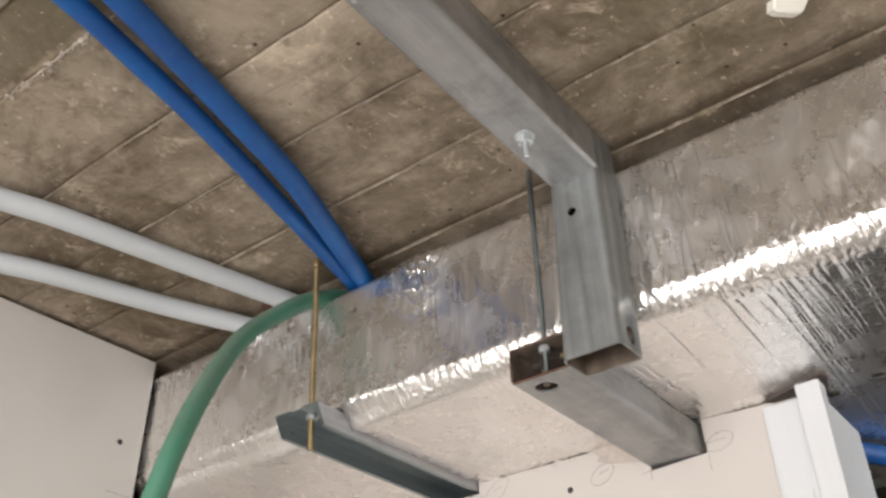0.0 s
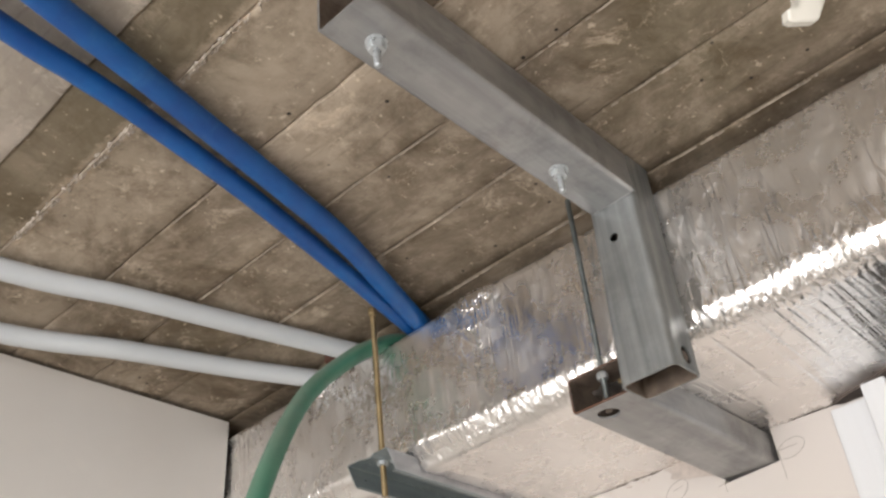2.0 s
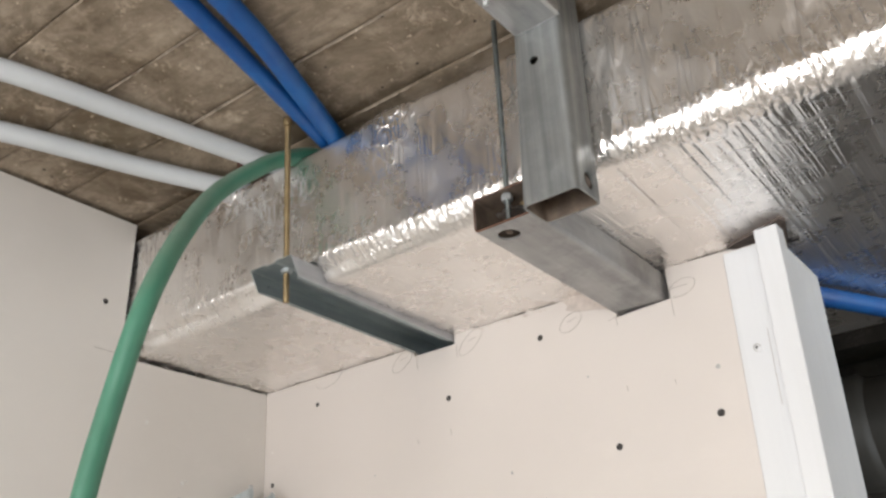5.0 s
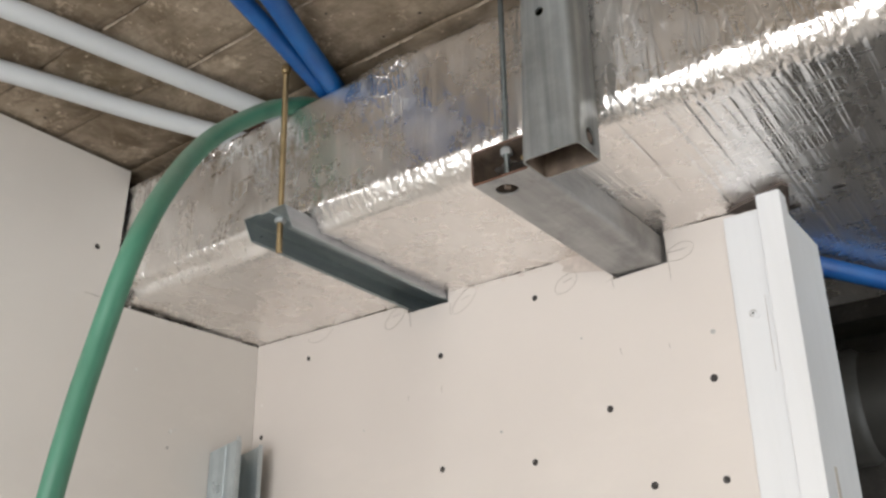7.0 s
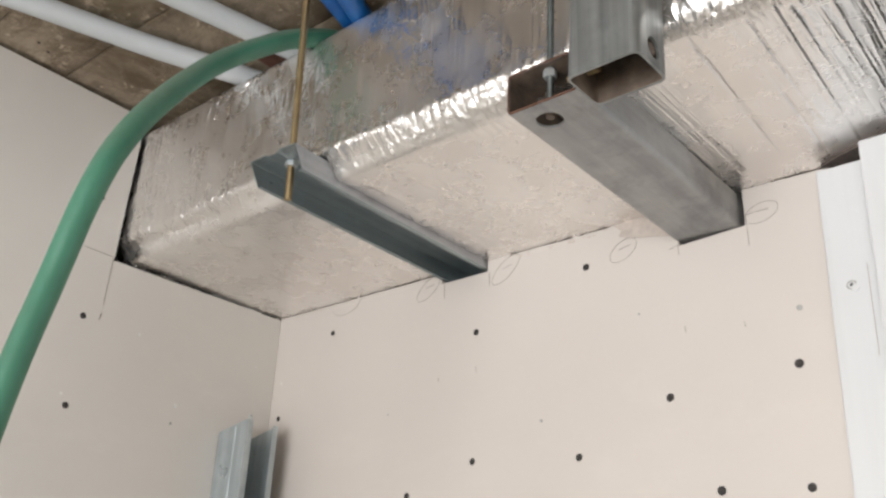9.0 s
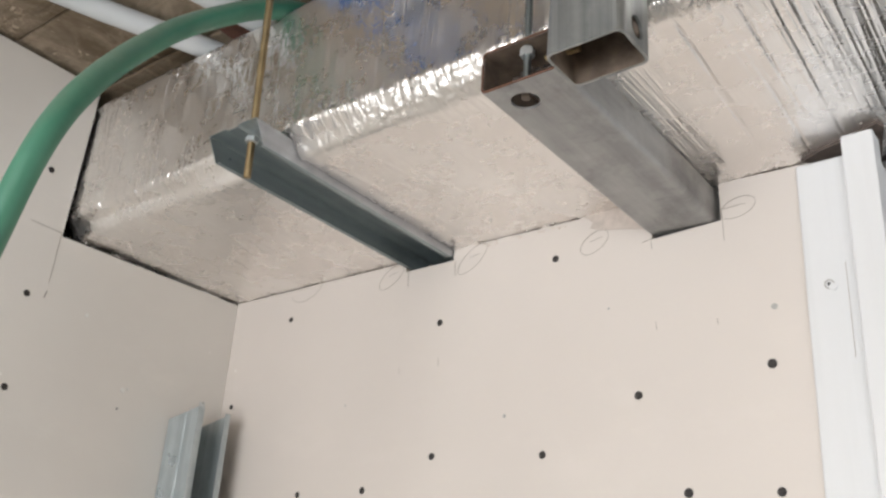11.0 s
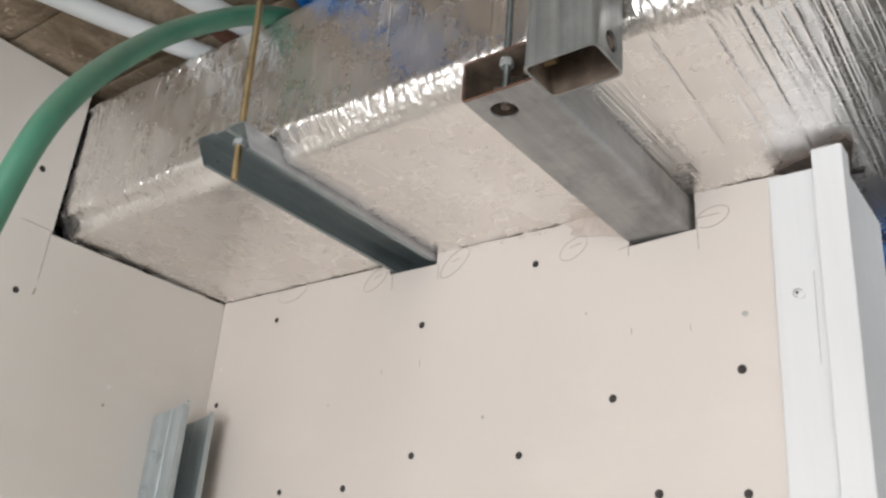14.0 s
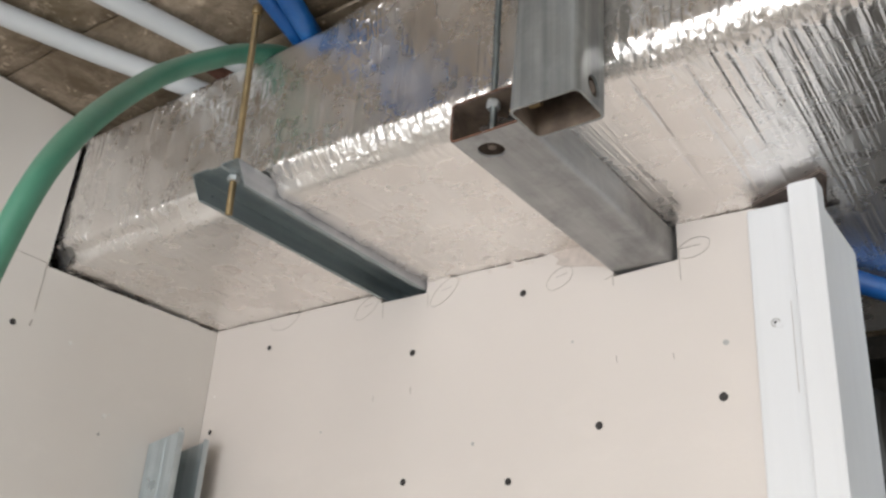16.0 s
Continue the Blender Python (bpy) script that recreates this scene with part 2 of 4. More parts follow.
TUBE_Y = steel("weathered_galvanised_steel_lengthwise", (0.27, 0.272, 0.272), (0.43, 0.43, 0.425), 0.72, 0.42, (40, 3.0, 40), 0.25)
PATCH_BROWN = plain("dark_brown_patch", (0.13, 0.10, 0.085), 0.8, 0.3, 40)
INSIDE = plain("stained_tube_inside", (0.25, 0.19, 0.145), 0.6, 0.35, 30, 0.3)
RUSTY = plain("rusty_cut_edge", (0.16, 0.075, 0.045), 0.8, 0.3, 60)
# one steel, two copies: shaded inside darker, lit outer flange paler
GALV_SHADED = steel("shaded_galvanised_sheet", (0.20, 0.24, 0.25), (0.33, 0.375, 0.385), 0.72, 0.34, (60, 2.5, 60), 0, 0.15)
GALV_LIT = steel("lit_galvanised_sheet", (0.36, 0.37, 0.385), (0.52, 0.53, 0.55), 0.55, 0.36, (60, 2.5, 60))
GALV_V = steel("bright_galvanised_sheet_upright", (0.34, 0.39, 0.41), (0.52, 0.57, 0.59), 0.6, 0.34, (60, 60, 2.5), 0, 0.1)
ZINC = plain("zinc_plated_bolt", (0.66, 0.69, 0.70), 0.30, 0.15, 60, 0.65)
ROD_GREY = plain("dull_zinc_rod", (0.30, 0.33, 0.33), 0.4, 0.2, 50, 0.9)
BRASS = plain("yellow_zinc_rod", (0.40, 0.30, 0.165), 0.5, 0.18, 50, 0.9)


def scuffed_blue():
    m = Mat("blue_polyethylene", 0.48)
    c = m.ramp(m.noise(14, 6, 0.65), (0.32, (0.002, 0.054, 0.235)), (0.68, (0.002, 0.098, 0.335)))
    dust_and_light = m.ramp(m.noise(26, 7, 0.75, None, 0.5), (0.56, 0.0), (0.70, 0.22))
    c = m.mix(dust_and_light, c, (0.06, 0.20, 0.42))
    m.colour(c).rough(m.ramp(m.noise(20, 5), (0.3, 0.40), (0.7, 0.62)))
    m.bump((m.noise(60, 4), 0.0006, 0.3))
    return m.m


BLUE = scuffed_blue()
WHITE_PVC = plain("white_pvc", (0.55, 0.575, 0.59), 0.38, 0.05, 6)


def lit_dusty_green():
    m = Mat("green_flexible_conduit", 0.5)
    c = m.mix(m.ramp(m.noise(12, 5, 0.6), (0.3, 0.0), (0.75, 1.0)), (0.060, 0.205, 0.132), (0.040, 0.145, 0.092))
    n = m.t.nodes.new("ShaderNodeSeparateXYZ")
    m.t.links.new(m.t.nodes.new("ShaderNodeNewGeometry").outputs["Normal"], n.inputs[0])
    # upper side paler: light from above painted in, with builders' dust
    dust_and_light = m.math("MULTIPLY", m.ramp(n.outputs[2], (0.05, 0.0), (0.75, 0.48)), m.ramp(m.noise(22, 7, 0.7), (0.28, 0.45), (0.6, 1.0)))
    c = m.mix(dust_and_light, c, (0.33, 0.33, 0.28))
    m.colour(c).rough(m.ramp(m.noise(27, 4), (0.3, 0.42), (0.7, 0.6)))
    m.bump((m.noise(96, 4), 0.0006, 0.2))
    return m.m


GREEN = lit_dusty_green()
CLIP = plain("white_nylon", (0.78, 0.75, 0.67), 0.5, 0.05, 20)


def painted_timber():
    m = Mat("white_painted_timber", 0.45)
    grain = m.noise(1.0, 6, 0.6, m.scaled(70, 70, 2.2))
    c = m.mix(m.ramp(grain, (0.45, 0.0), (0.72, 0.5)), (0.62, 0.625, 0.635), (0.565, 0.57, 0.575))
    c = m.mix(m.ramp(m.noise(7, 6, 0.7, m.scaled(1, 1, 0.4)), (0.58, 0.0), (0.72, 0.35)), c, (0.55, 0.53, 0.49))
    m.colour(c).rough(m.ramp(m.noise(9), (0.3, 0.36), (0.7, 0.55)))
    m.bump((grain, 0.0012, 0.35), (m.noise(110, 4), 0.0005, 0.3))
    return m.m


PAINT = painted_timber()
SCREW = plain("black_phosphate_screw", (0.035, 0.03, 0.028), 0.55, 0.3, 200)
PAPER = plain("peeled_plasterboard_core", (0.665, 0.585, 0.525), 0.9, 0.18, 35)
FILLER = plain("grey_filler", (0.47, 0.46, 0.44), 0.8, 0.2, 90)
CHALK = plain("white_plaster_crumb", (0.78, 0.77, 0.74), 0.9, 0.1, 60)
PENCIL = plain("graphite", (0.40, 0.36, 0.32), 0.6, 0.2, 200)
BRICK = plain("red_brick", (0.17, 0.075, 0.05), 0.9, 0.3, 40)
FLOOR = concrete("floor_screed", (0.42, 0.39, 0.35), (0.58, 0.545, 0.50), 2)
# concrete and pipe darkened to paint in the shade of the space behind
UNLIT_CONCRETE = concrete("unlit_concrete", (0.05, 0.046, 0.042), (0.12, 0.11, 0.10), 1)
UNLIT_PIPE = plain("unlit_grey_pvc", (0.07, 0.068, 0.062), 0.5, 0.15, 8)
ALU_FRAME = plain("white_window_frame", (0.75, 0.75, 0.74), 0.4, 0.05, 8)

# ---- mesh helpers ----


def finish(name, bm, mats, parent=None, label="", smooth=False):
    me = bpy.data.meshes.new(name)
    bmesh.ops.recalc_face_normals(bm, faces=bm.faces)
    for f in bm.faces:
        f.smooth = smooth
    bm.to_mesh(me)
    bm.free()
    for m in mats if isinstance(mats, (list, tuple)) else (mats,):
        me.materials.append(m)
    ob = new(name, me)
    if parent:
        ob.parent = parent
    if label:
        ob["label"] = label
    return ob


def part(name, bm, material, parent, label="", smooth=False):
    return finish(name, bm, material, parent, label, smooth)


def thing(name, label, category, group="", kind="", at=(0, 0, 0)):
    ob = new(name)
    ob.empty_display_size = 0.05
    ob.location = at
    return tagged(ob, label, category, group, kind)


def box(x0, x1, y0, y1, z0, z1, bevel=0.0, bm=None):
    bm = bm or bmesh.new()
    vs = bmesh.ops.create_cube(bm, size=1)["verts"]
    for v in vs:
        v.co = Vector(((x0 + x1) / 2 + v.co.x * (x1 - x0), (y0 + y1) / 2 + v.co.y * (y1 - y0), (z0 + z1) / 2 + v.co.z * (z1 - z0)))
    if bevel:
        edges = list({e for v in vs for e in v.link_edges})
        bmesh.ops.bevel(bm, geom=edges, offset=bevel, segments=2, affect="EDGES", profile=0.5)
    return bm


def smooth_path(points, per=8):
    p = [Vector(q) for q in points]
    q = [2 * p[0] - p[1], *p, 2 * p[-1] - p[-2]]
    out = []
    for i in range(len(p) - 1):
        a, b, c, d = q[i:i + 4]
        for k in range(per):
            f = k / per
            out.append(0.5 * (2 * b + (c - a) * f + (2 * a - 5 * b + 4 * c - d) * f * f + (3 * b - a - 3 * c + d) * f ** 3))
    return out + [p[-1]]


def sweep(path, radius, seg=16, bm=None, inner=0.0):
    """A round bar or hose along a path; radius may be a function of the step."""
    bm = bm or bmesh.new()
    rings, up = [], Vector((0.13, 0.21, 0.97))
    for i, p in enumerate(path):
        d = (path[min(i + 1, len(path) - 1)] - path[max(i - 1, 0)]).normalized()
        u = (up - d * up.dot(d)).normalized()
        up = u
        w = d.cross(u)
        r = radius(i) if callable(radius) else radius
        rings.append([bm.verts.new(p + r * (math.cos(a) * u + math.sin(a) * w)) for a in (2 * math.pi * k / seg for k in range(seg))])
    for a, b in zip(rings, rings[1:]):
        for k in range(seg):
            bm.faces.new((a[k], a[(k + 1) % seg], b[(k + 1) % seg], b[k]))
    bm.faces.new(rings[0][::-1])
    bm.faces.new(rings[-1])
    return bm


def threaded_rod(p0, p1, radius, pitch=0.00125):
    p0, p1 = Vector(p0), Vector(p1)
    n = int((p1 - p0).length / (pitch / 2))
    return sweep([p0.lerp(p1, i / n) for i in range(n + 1)], lambda i: radius * (1.0 if i % 2 else 0.88), 10)


def hex_prism(centre, radius, height, hole=0.0, turn=0.0):
    bm = bmesh.new()
    bmesh.ops.create_cone(bm, cap_ends=True, segments=6, radius1=radius, radius2=radius, depth=height,
                          matrix=Matrix.Translation(centre) @ pose(0, 0, 0, 0, 0, turn))
    bmesh.ops.bevel(bm, geom=list(bm.edges), offset=radius * 0.07, segments=1, affect="EDGES")
    return bm


def disc(centre, radius, height, seg=24, m=None):
    bm = bmesh.new()
    bmesh.ops.create_cone(bm, cap_ends=True, segments=seg, radius1=radius, radius2=radius, depth=height,
                          matrix=Matrix.Translation(centre) @ (m or Matrix()))
    return bm


def round_rect(w, h, r, n=4):
    pts = []
    for cx, cy, a0 in ((w / 2 - r, h / 2 - r, 0), (-w / 2 + r, h / 2 - r, 90), (-w / 2 + r, -h / 2 + r, 180), (w / 2 - r, -h / 2 + r, 270)):
        for k in range(n + 1):
            a = radians(a0 + 90 * k / n)
            pts.append((cx + r * math.cos(a), cy + r * math.sin(a)))
    return pts


def hollow_section(ends, thick, r):
    """A square tube between two ends, each (centre, u axis, v axis, width, height)."""
    bm, loops = bmesh.new(), []
    for c, u, v, w, h in ends:
        c, u, v = Vector(c), Vector(u), Vector(v)
        outer = [bm.verts.new(c + u * a + v * b) for a, b in round_rect(w, h, r)]
        inner = [bm.verts.new(c + u * a + v * b) for a, b in round_rect(w - 2 * thick, h - 2 * thick, max(r - thick, 0.001))]
        loops.append((outer, inner))
    n = len(loops[0][0])
    for k in range(n):
        j = (k + 1) % n
        (o0, i0), (o1, i1) = loops
        bm.faces.new((o0[k], o0[j], o1[j], o1[k]))
        bm.faces.new((i0[j], i0[k], i1[k], i1[j])).material_index = 1
        bm.faces.new((o0[j], o0[k], i0[k], i0[j]))
        bm.faces.new((o1[k], o1[j], i1[j], i1[k]))
    return bm


def strip_profile(line, thick):
    """The closed outline of a bent sheet, from its centre line in two dimensions."""
    pts = [Vector((*p, 0)) for p in line]
    left, right = [], []
    for i, p in enumerate(pts):
        a = (p - pts[i - 1]).normalized() if i else None
        b = (pts[i + 1] - p).normalized() if i < len(pts) - 1 else None
        a, b = a or b, b or a
        n1, n2 = Vector((-a.y, a.x, 0)), Vector((-b.y, b.x, 0))
        m = (n1 + n2).normalized()
        m = m * (thick / 2 / max(0.4, m.dot(n1)))
        left.append(p + m)
        right.append(p - m)
    return [(p.x, p.y) for p in left + right[::-1]]


def extrude_profile(outline, place0, place1):
    """A prism with that outline from place0(a, b) to place1(a, b)."""
    bm = bmesh.new()
    a = [bm.verts.new(place0(*p)) for p in outline]
    b = [bm.verts.new(place1(*p)) for p in outline]
    n = len(a)
    for k in range(n):
        bm.faces.new((a[k], a[(k + 1) % n], b[(k + 1) % n], b[k]))
    half = n // 2
    for loop in (a, b):
        for k in range(half - 1):
            bm.faces.new((loop[k], loop[k + 1], loop[n - 2 - k], loop[n - 1 - k]))
    return bm


def cut(ob, *cutters):
    """Bore holes into a mesh object with throwaway solids."""
    for bm in cutters:
        tool = finish("tool", bm, [])
        mod = ob.modifiers.new("bore", "BOOLEAN")
        mod.operation, mod.object, mod.solver = "DIFFERENCE", tool, "EXACT"
        me = bpy.data.meshes.new_from_object(ob.evaluated_get(bpy.context.evaluated_depsgraph_get()))
        ob.modifiers.clear()
        ob.data = me
        bpy.data.objects.remove(tool)
    return ob


# ---- the room ----
LEFT, BACK, CEIL = -1.444, 1.375, 2.506
DUCT_Z, DUCT_Y, DUCT_END, DUCT_TOP = 2.240, 1.021, 1.90, 2.466
CHANNEL = (-1.0475, -0.9605, 2.2600, 2.2285)  # sides, top and lip height of the channel pressed into the wrap
JOINTS = (-2.62, -0.9, 0.368, 0.453, 0.600, 0.739, 0.880, 1.035, 1.18, 1.33, 1.48, 1.63, 1.78, 1.93, 2.08, 2.23, 2.38, 2.53, 3.2)


def build_ceiling():
    bm = bmesh.new()
    rnd = random.Random(4)
    drop = 0.0
    for n, (y0, y1) in enumerate(zip(JOINTS, JOINTS[1:])):
        drop = 0.0 if n < 2 else drop if y0 > 1.0 else rnd.uniform(-0.005, 0.0)
        cols, last = [], None
        xs = np.arange(-1.75, 2.45, 0.03)
        for x in xs:
            j0 = 0.0035 * noise.noise((x * 6, y0 * 9, 0)) + 0.002 * noise.noise((x * 31, y0 * 9, 3))
            j1 = 0.0035 * noise.noise((x * 6, y1 * 9, 0)) + 0.002 * noise.noise((x * 31, y1 * 9, 3))
            a, b = y0 + j0 + 0.0009, y1 + j1 - 0.0009
            z = CEIL - drop
            row = [(x, a, z + 0.05), (x, a, z + 0.0014), (x, a + 0.003, z)]
            for k in range(1, 6):
                y = a + (b - a) * k / 6
                row.append((x, y, z + 0.0016 * noise.noise((x * 3, y * 14, n))))
            row += [(x, b - 0.003, z), (x, b, z + 0.0014), (x, b, z + 0.05)]
            cols.append([bm.verts.new(p) for p in row])
        for ca, cb in zip(cols, cols[1:]):
            for k in range(len(ca) - 1):
                f = bm.faces.new((ca[k], cb[k], cb[k + 1], ca[k + 1]))
                f.material_index = 1 if n < 2 else 0
                f.smooth = True
    # mortar fins left along some joints
    for y, x0, x1, thick, keep in ((0.453, -1.2, -0.2, 0.0012, -0.05), (0.600, -1.3, 0.3, 0.0007, 0.12), (0.739, -1.2, 0.4, 0.0009, -0.18), (0.880, -1.2, 0.2, 0.0009, -0.12), (1.035, -0.9, 0.8, 0.0011, 0.0)):
        prev = None
        for x in np.arange(x0, x1, 0.0025):
            s = 0.9 * noise.noise((x * 9, y * 30, 6.0)) + 0.35 * noise.noise((x * 60, y * 30, 2.0)) + 0.2 * noise.noise((x * 190, y * 30, 2.0)) - keep
            if s <= 0:
                prev = None
                continue
            s = min(1.0, 2.0 * s)
            w, h = thick * (0.2 + 0.8 * s) * (1 + 0.5 * noise.noise((x * 220, y, 4.0))), 0.0016 * s * min(1.0, thick / 0.003)
            yy = y + 0.0035 * noise.noise((x * 6, y * 9, 0)) + 0.0012 * noise.noise((x * 130, y, 1.0))
            now = [bm.verts.new((x, yy + dy * w, CEIL + dz)) for dy, dz in ((-1, 0.0030), (-0.5, -h), (0.4, -h * 0.7), (1, 0.0030))]
            if prev:
                for k in range(3):
                    bm.faces.new((prev[k], now[k], now[k + 1], prev[k + 1])).material_index = 3
            prev = now
    # crumbs of lime squeezed out of the joints
    for y, x0, x1, count, most, spread in ((0.455, -1.15, -0.25, 900, 0.0052, 0.0045), (0.600, -1.2, 0.1, 110, 0.0016, 0.002), (0.739, -1.2, 0.3, 200, 0.0019, 0.002),
                                           (0.880, -1.2, 0.1, 200, 0.0020, 0.003), (1.035, -0.9, 0.5, 140, 0.0024, 0.003)):
        for _ in range(count):
            x = rnd.uniform(x0, x1)
            crowd = 0.8 * noise.noise((x * 9, y * 30, 6.0)) + 0.6 * noise.noise((x * 40, y * 30, 2.0))
            if crowd < rnd.uniform(-0.45, 0.35):
                continue
            size = most * rnd.uniform(0.15, 0.6) * (1.0 + max(0.0, crowd))
            at = Vector((x, y + 0.0035 * noise.noise((x * 6, y * 9, 0)) + rnd.gauss(0, spread * 0.5), CEIL))
            turned = pose(0, 0, 0, 0, 0, rnd.uniform(-50, 50))
            ring = [bm.verts.new(at + turned @ Vector((size * rnd.uniform(0.8, 1.7) * math.cos(k * 1.257), size * rnd.uniform(0.5, 1.0) * math.sin(k * 1.257), 0.003))) for k in range(5)]
            tip = bm.verts.new(at + Vector((0, 0, -0.45 * size)))
            for k in range(5):
                bm.faces.new((ring[k], ring[(k + 1) % 5], tip)).material_index = 2 if y < 0.5 or size > 0.0012 else 3
    # slab over the boards
    top = bmesh.ops.create_cube(bm, size=1)["verts"]
    for v in top:
        v.co = Vector((0.35 + v.co.x * 4.6, 0.3 + v.co.y * 6.2, CEIL + 0.13 + v.co.z * 0.16))
    me = bpy.data.meshes.new("ceiling")
    bmesh.ops.recalc_face_normals(bm, faces=bm.faces)
    bm.to_mesh(me)
    bm.free()
    for m in (CONCRETE, CONCRETE_PALE, LIME, MORTAR):
        me.materials.append(m)
    return tagged(new("ceiling", me), "brown board-marked concrete soffit with lime-stained joints", "ceiling", kind="structure")


def outline_wall(name, pts, place, thick, mats, label):
    """A sheet with a polygonal outline: place(a, b, depth)."""
    bm = bmesh.new()
    front = [bm.verts.new(place(a, b, 0)) for a, b in pts]
    back = [bm.verts.new(place(a, b, thick)) for a, b in pts]
    for a, c, d in tessellate_polygon([[Vector((p[0], p[1], 0)) for p in pts]]):
        bm.faces.new((front[a], front[c], front[d]))
        bm.faces.new((back[d], back[c], back[a]))
    sides = [bm.faces.new((front[k], back[k], back[(k + 1) % len(pts)], front[(k + 1) % len(pts)])) for k in range(len(pts))]
    for s in sides:
        s.material_index = 1
    return tagged(finish(name, bm, mats), label, "wall", kind="structure")


def wavy(a0, b0, a1, b1, n, amp, seed):
    """A hand-cut edge between two points."""
    return [(a0 + (a1 - a0) * k / n, b0 + (b1 - b0) * k / n + amp * noise.noise((k * 0.9, seed, 2.2))) for k in range(1, n)]


build_ceiling()

# back wall: top edge cut round the hanger channel and the steel beam
pts = [(LEFT + 0.001, 0.0), (-0.36, 0.0), (-0.36, 2.236), (-0.545, 2.2405), (-0.545, 2.189), (-0.637, 2.184), (-0.637, 2.2440)]
pts += wavy(-0.637, 2.2440, -0.70, 2.246, 5, 0.003, 1) + [(-0.70, 2.246)]
pts += wavy(-0.70, 2.243, -0.735, 2.241, 4, 0.002, 5) + [(-0.742, 2.2392)] + wavy(-0.742, 2.2392, -0.82, 2.2386, 7, 0.0026, 5) + [(-0.83, 2.2392)] + wavy(-0.83, 2.2392, -0.957, 2.2405, 8, 0.0022, 8) + [(-0.957, 2.2405), (-0.957, 2.222), (-1.050, 2.222), (-1.050, 2.2385)]
pts += wavy(-1.050, 2.2385, LEFT + 0.001, 2.2385, 9, 0.0012, 9) + [(LEFT + 0.001, 2.2385)]
wall_back = outline_wall("wall_back", pts, lambda a, b, d: Vector((a, BACK + d, b)), 0.0125, (BOARD_BACK, BOARD_EDGE), "warm white plasterboard wall notched under the duct")

# left wall: sheet cut round the duct
pts = [(BAL_Y1, 0.0), (BACK + 0.012, 0.0), (BACK + 0.012, 2.2365)]
pts += wavy(BACK + 0.012, 2.2365, 1.022, 2.2325, 10, 0.0010, 3) + [(1.022, 2.2325)]
pts += wavy(1.022, 2.2325, 1.027, CEIL - 0.004, 9, 0.002, 7)
pts += [(1.027, CEIL - 0.005), (BAL_Y1, CEIL - 0.005)]
wall_left = outline_wall("wall_left", pts, lambda a, b, d: Vector((LEFT - d, a, b)), 0.0125, (BOARD_LEFT, BOARD_EDGE), "pale grey plasterboard wall with dark screw heads")

# plain walls that close the room
def plain_wall(name, bm, mat, label):
    return tagged(finish(name, bm, mat), label, "wall", kind="structure")


bm = box(-1.75, WIN_X0, WIN_Y - 0.2, WIN_Y, 0, 2.62)
box(WIN_X1, 2.4, WIN_Y - 0.2, WIN_Y, 0, 2.62, bm=bm)
box(WIN_X0, WIN_X1, WIN_Y - 0.2, WIN_Y, 0, WIN_Z0, bm=bm)
box(WIN_X0, WIN_X1, WIN_Y - 0.2, WIN_Y, WIN_Z1, 2.62, bm=bm)
plain_wall("wall_window", bm, BOARD_LEFT, "plain pale wall with a wide window")
bm = box(-1.6, LEFT, WIN_Y, BAL_Y0, 0, 2.62)
box(-1.6, LEFT, BAL_Y0, BAL_Y1 - 0.002, BAL_Z1, 2.62, bm=bm)
box(-1.6, LEFT, BAL_Y0, BAL_Y1 - 0.002, 0, BAL_Z0, bm=bm)
box(-1.6, LEFT - 0.014, BAL_Y1, BAL_Y1 + 0.05, 0, 2.5, bm=bm)
plain_wall("wall_balcony", bm, BOARD_LEFT, "plain pale wall with a balcony opening")
# unseen wall, its gap added for the fill lamp
bm = box(2.2, 2.4, WIN_Y, 1.55, 0, 2.62)
box(2.2, 2.4, 2.65, 3.2, 0, 2.62, bm=bm)
box(2.2, 2.4, 1.55, 2.65, 0, 0.9, bm=bm)
box(2.2, 2.4, 1.55, 2.65, 2.1, 2.62, bm=bm)
plain_wall("wall_right", bm, FLOOR, "unseen plain pale side wall with a gap for the fill lamp")
plain_wall("wall_far", box(-1.75, 2.2, 2.84, 3.0, 0, 2.62), UNLIT_CONCRETE, "concrete wall of the space behind, coloured dark for its shade")
plain_wall("wall_shaft", box(-1.75, -1.6, BAL_Y1, 2.84, 0, 2.62), UNLIT_CONCRETE, "masonry behind the plasterboard, coloured dark for the shaded gap")
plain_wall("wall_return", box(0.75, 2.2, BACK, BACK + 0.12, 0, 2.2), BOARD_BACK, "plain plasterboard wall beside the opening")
plain_wall("downstand_beam", box(-1.6, 2.2, 2.67, 2.838, 2.45, CEIL - 0.001), UNLIT_CONCRETE, "shallow concrete beam under the soffit behind the opening")
tagged(finish("floor", box(-1.75, 2.4, -2.6, 3.2, -0.2, 0.0), FLOOR), "bare grey screed floor", "floor", kind="structure")

win = thing("window_1", "white framed window letting in daylight", "window", kind="structure", at=(0.3, WIN_Y, WIN_Z0))
for x0, x1, z0, z1 in ((WIN_X0, WIN_X1, WIN_Z0, WIN_Z0 + 0.05), (WIN_X0, WIN_X1, WIN_Z1 - 0.05, WIN_Z1), (WIN_X0, WIN_X0 + 0.05, WIN_Z0 + 0.05, WIN_Z1 - 0.05),
                       (WIN_X1 - 0.05, WIN_X1, WIN_Z0 + 0.05, WIN_Z1 - 0.05), (0.27, 0.33, WIN_Z0 + 0.05, WIN_Z1 - 0.05)):
    part("window_frame", box(x0 - 0.3, x1 - 0.3, -0.06, -0.012, z0 - WIN_Z0, z1 - WIN_Z0, 0.004), ALU_FRAME, win)


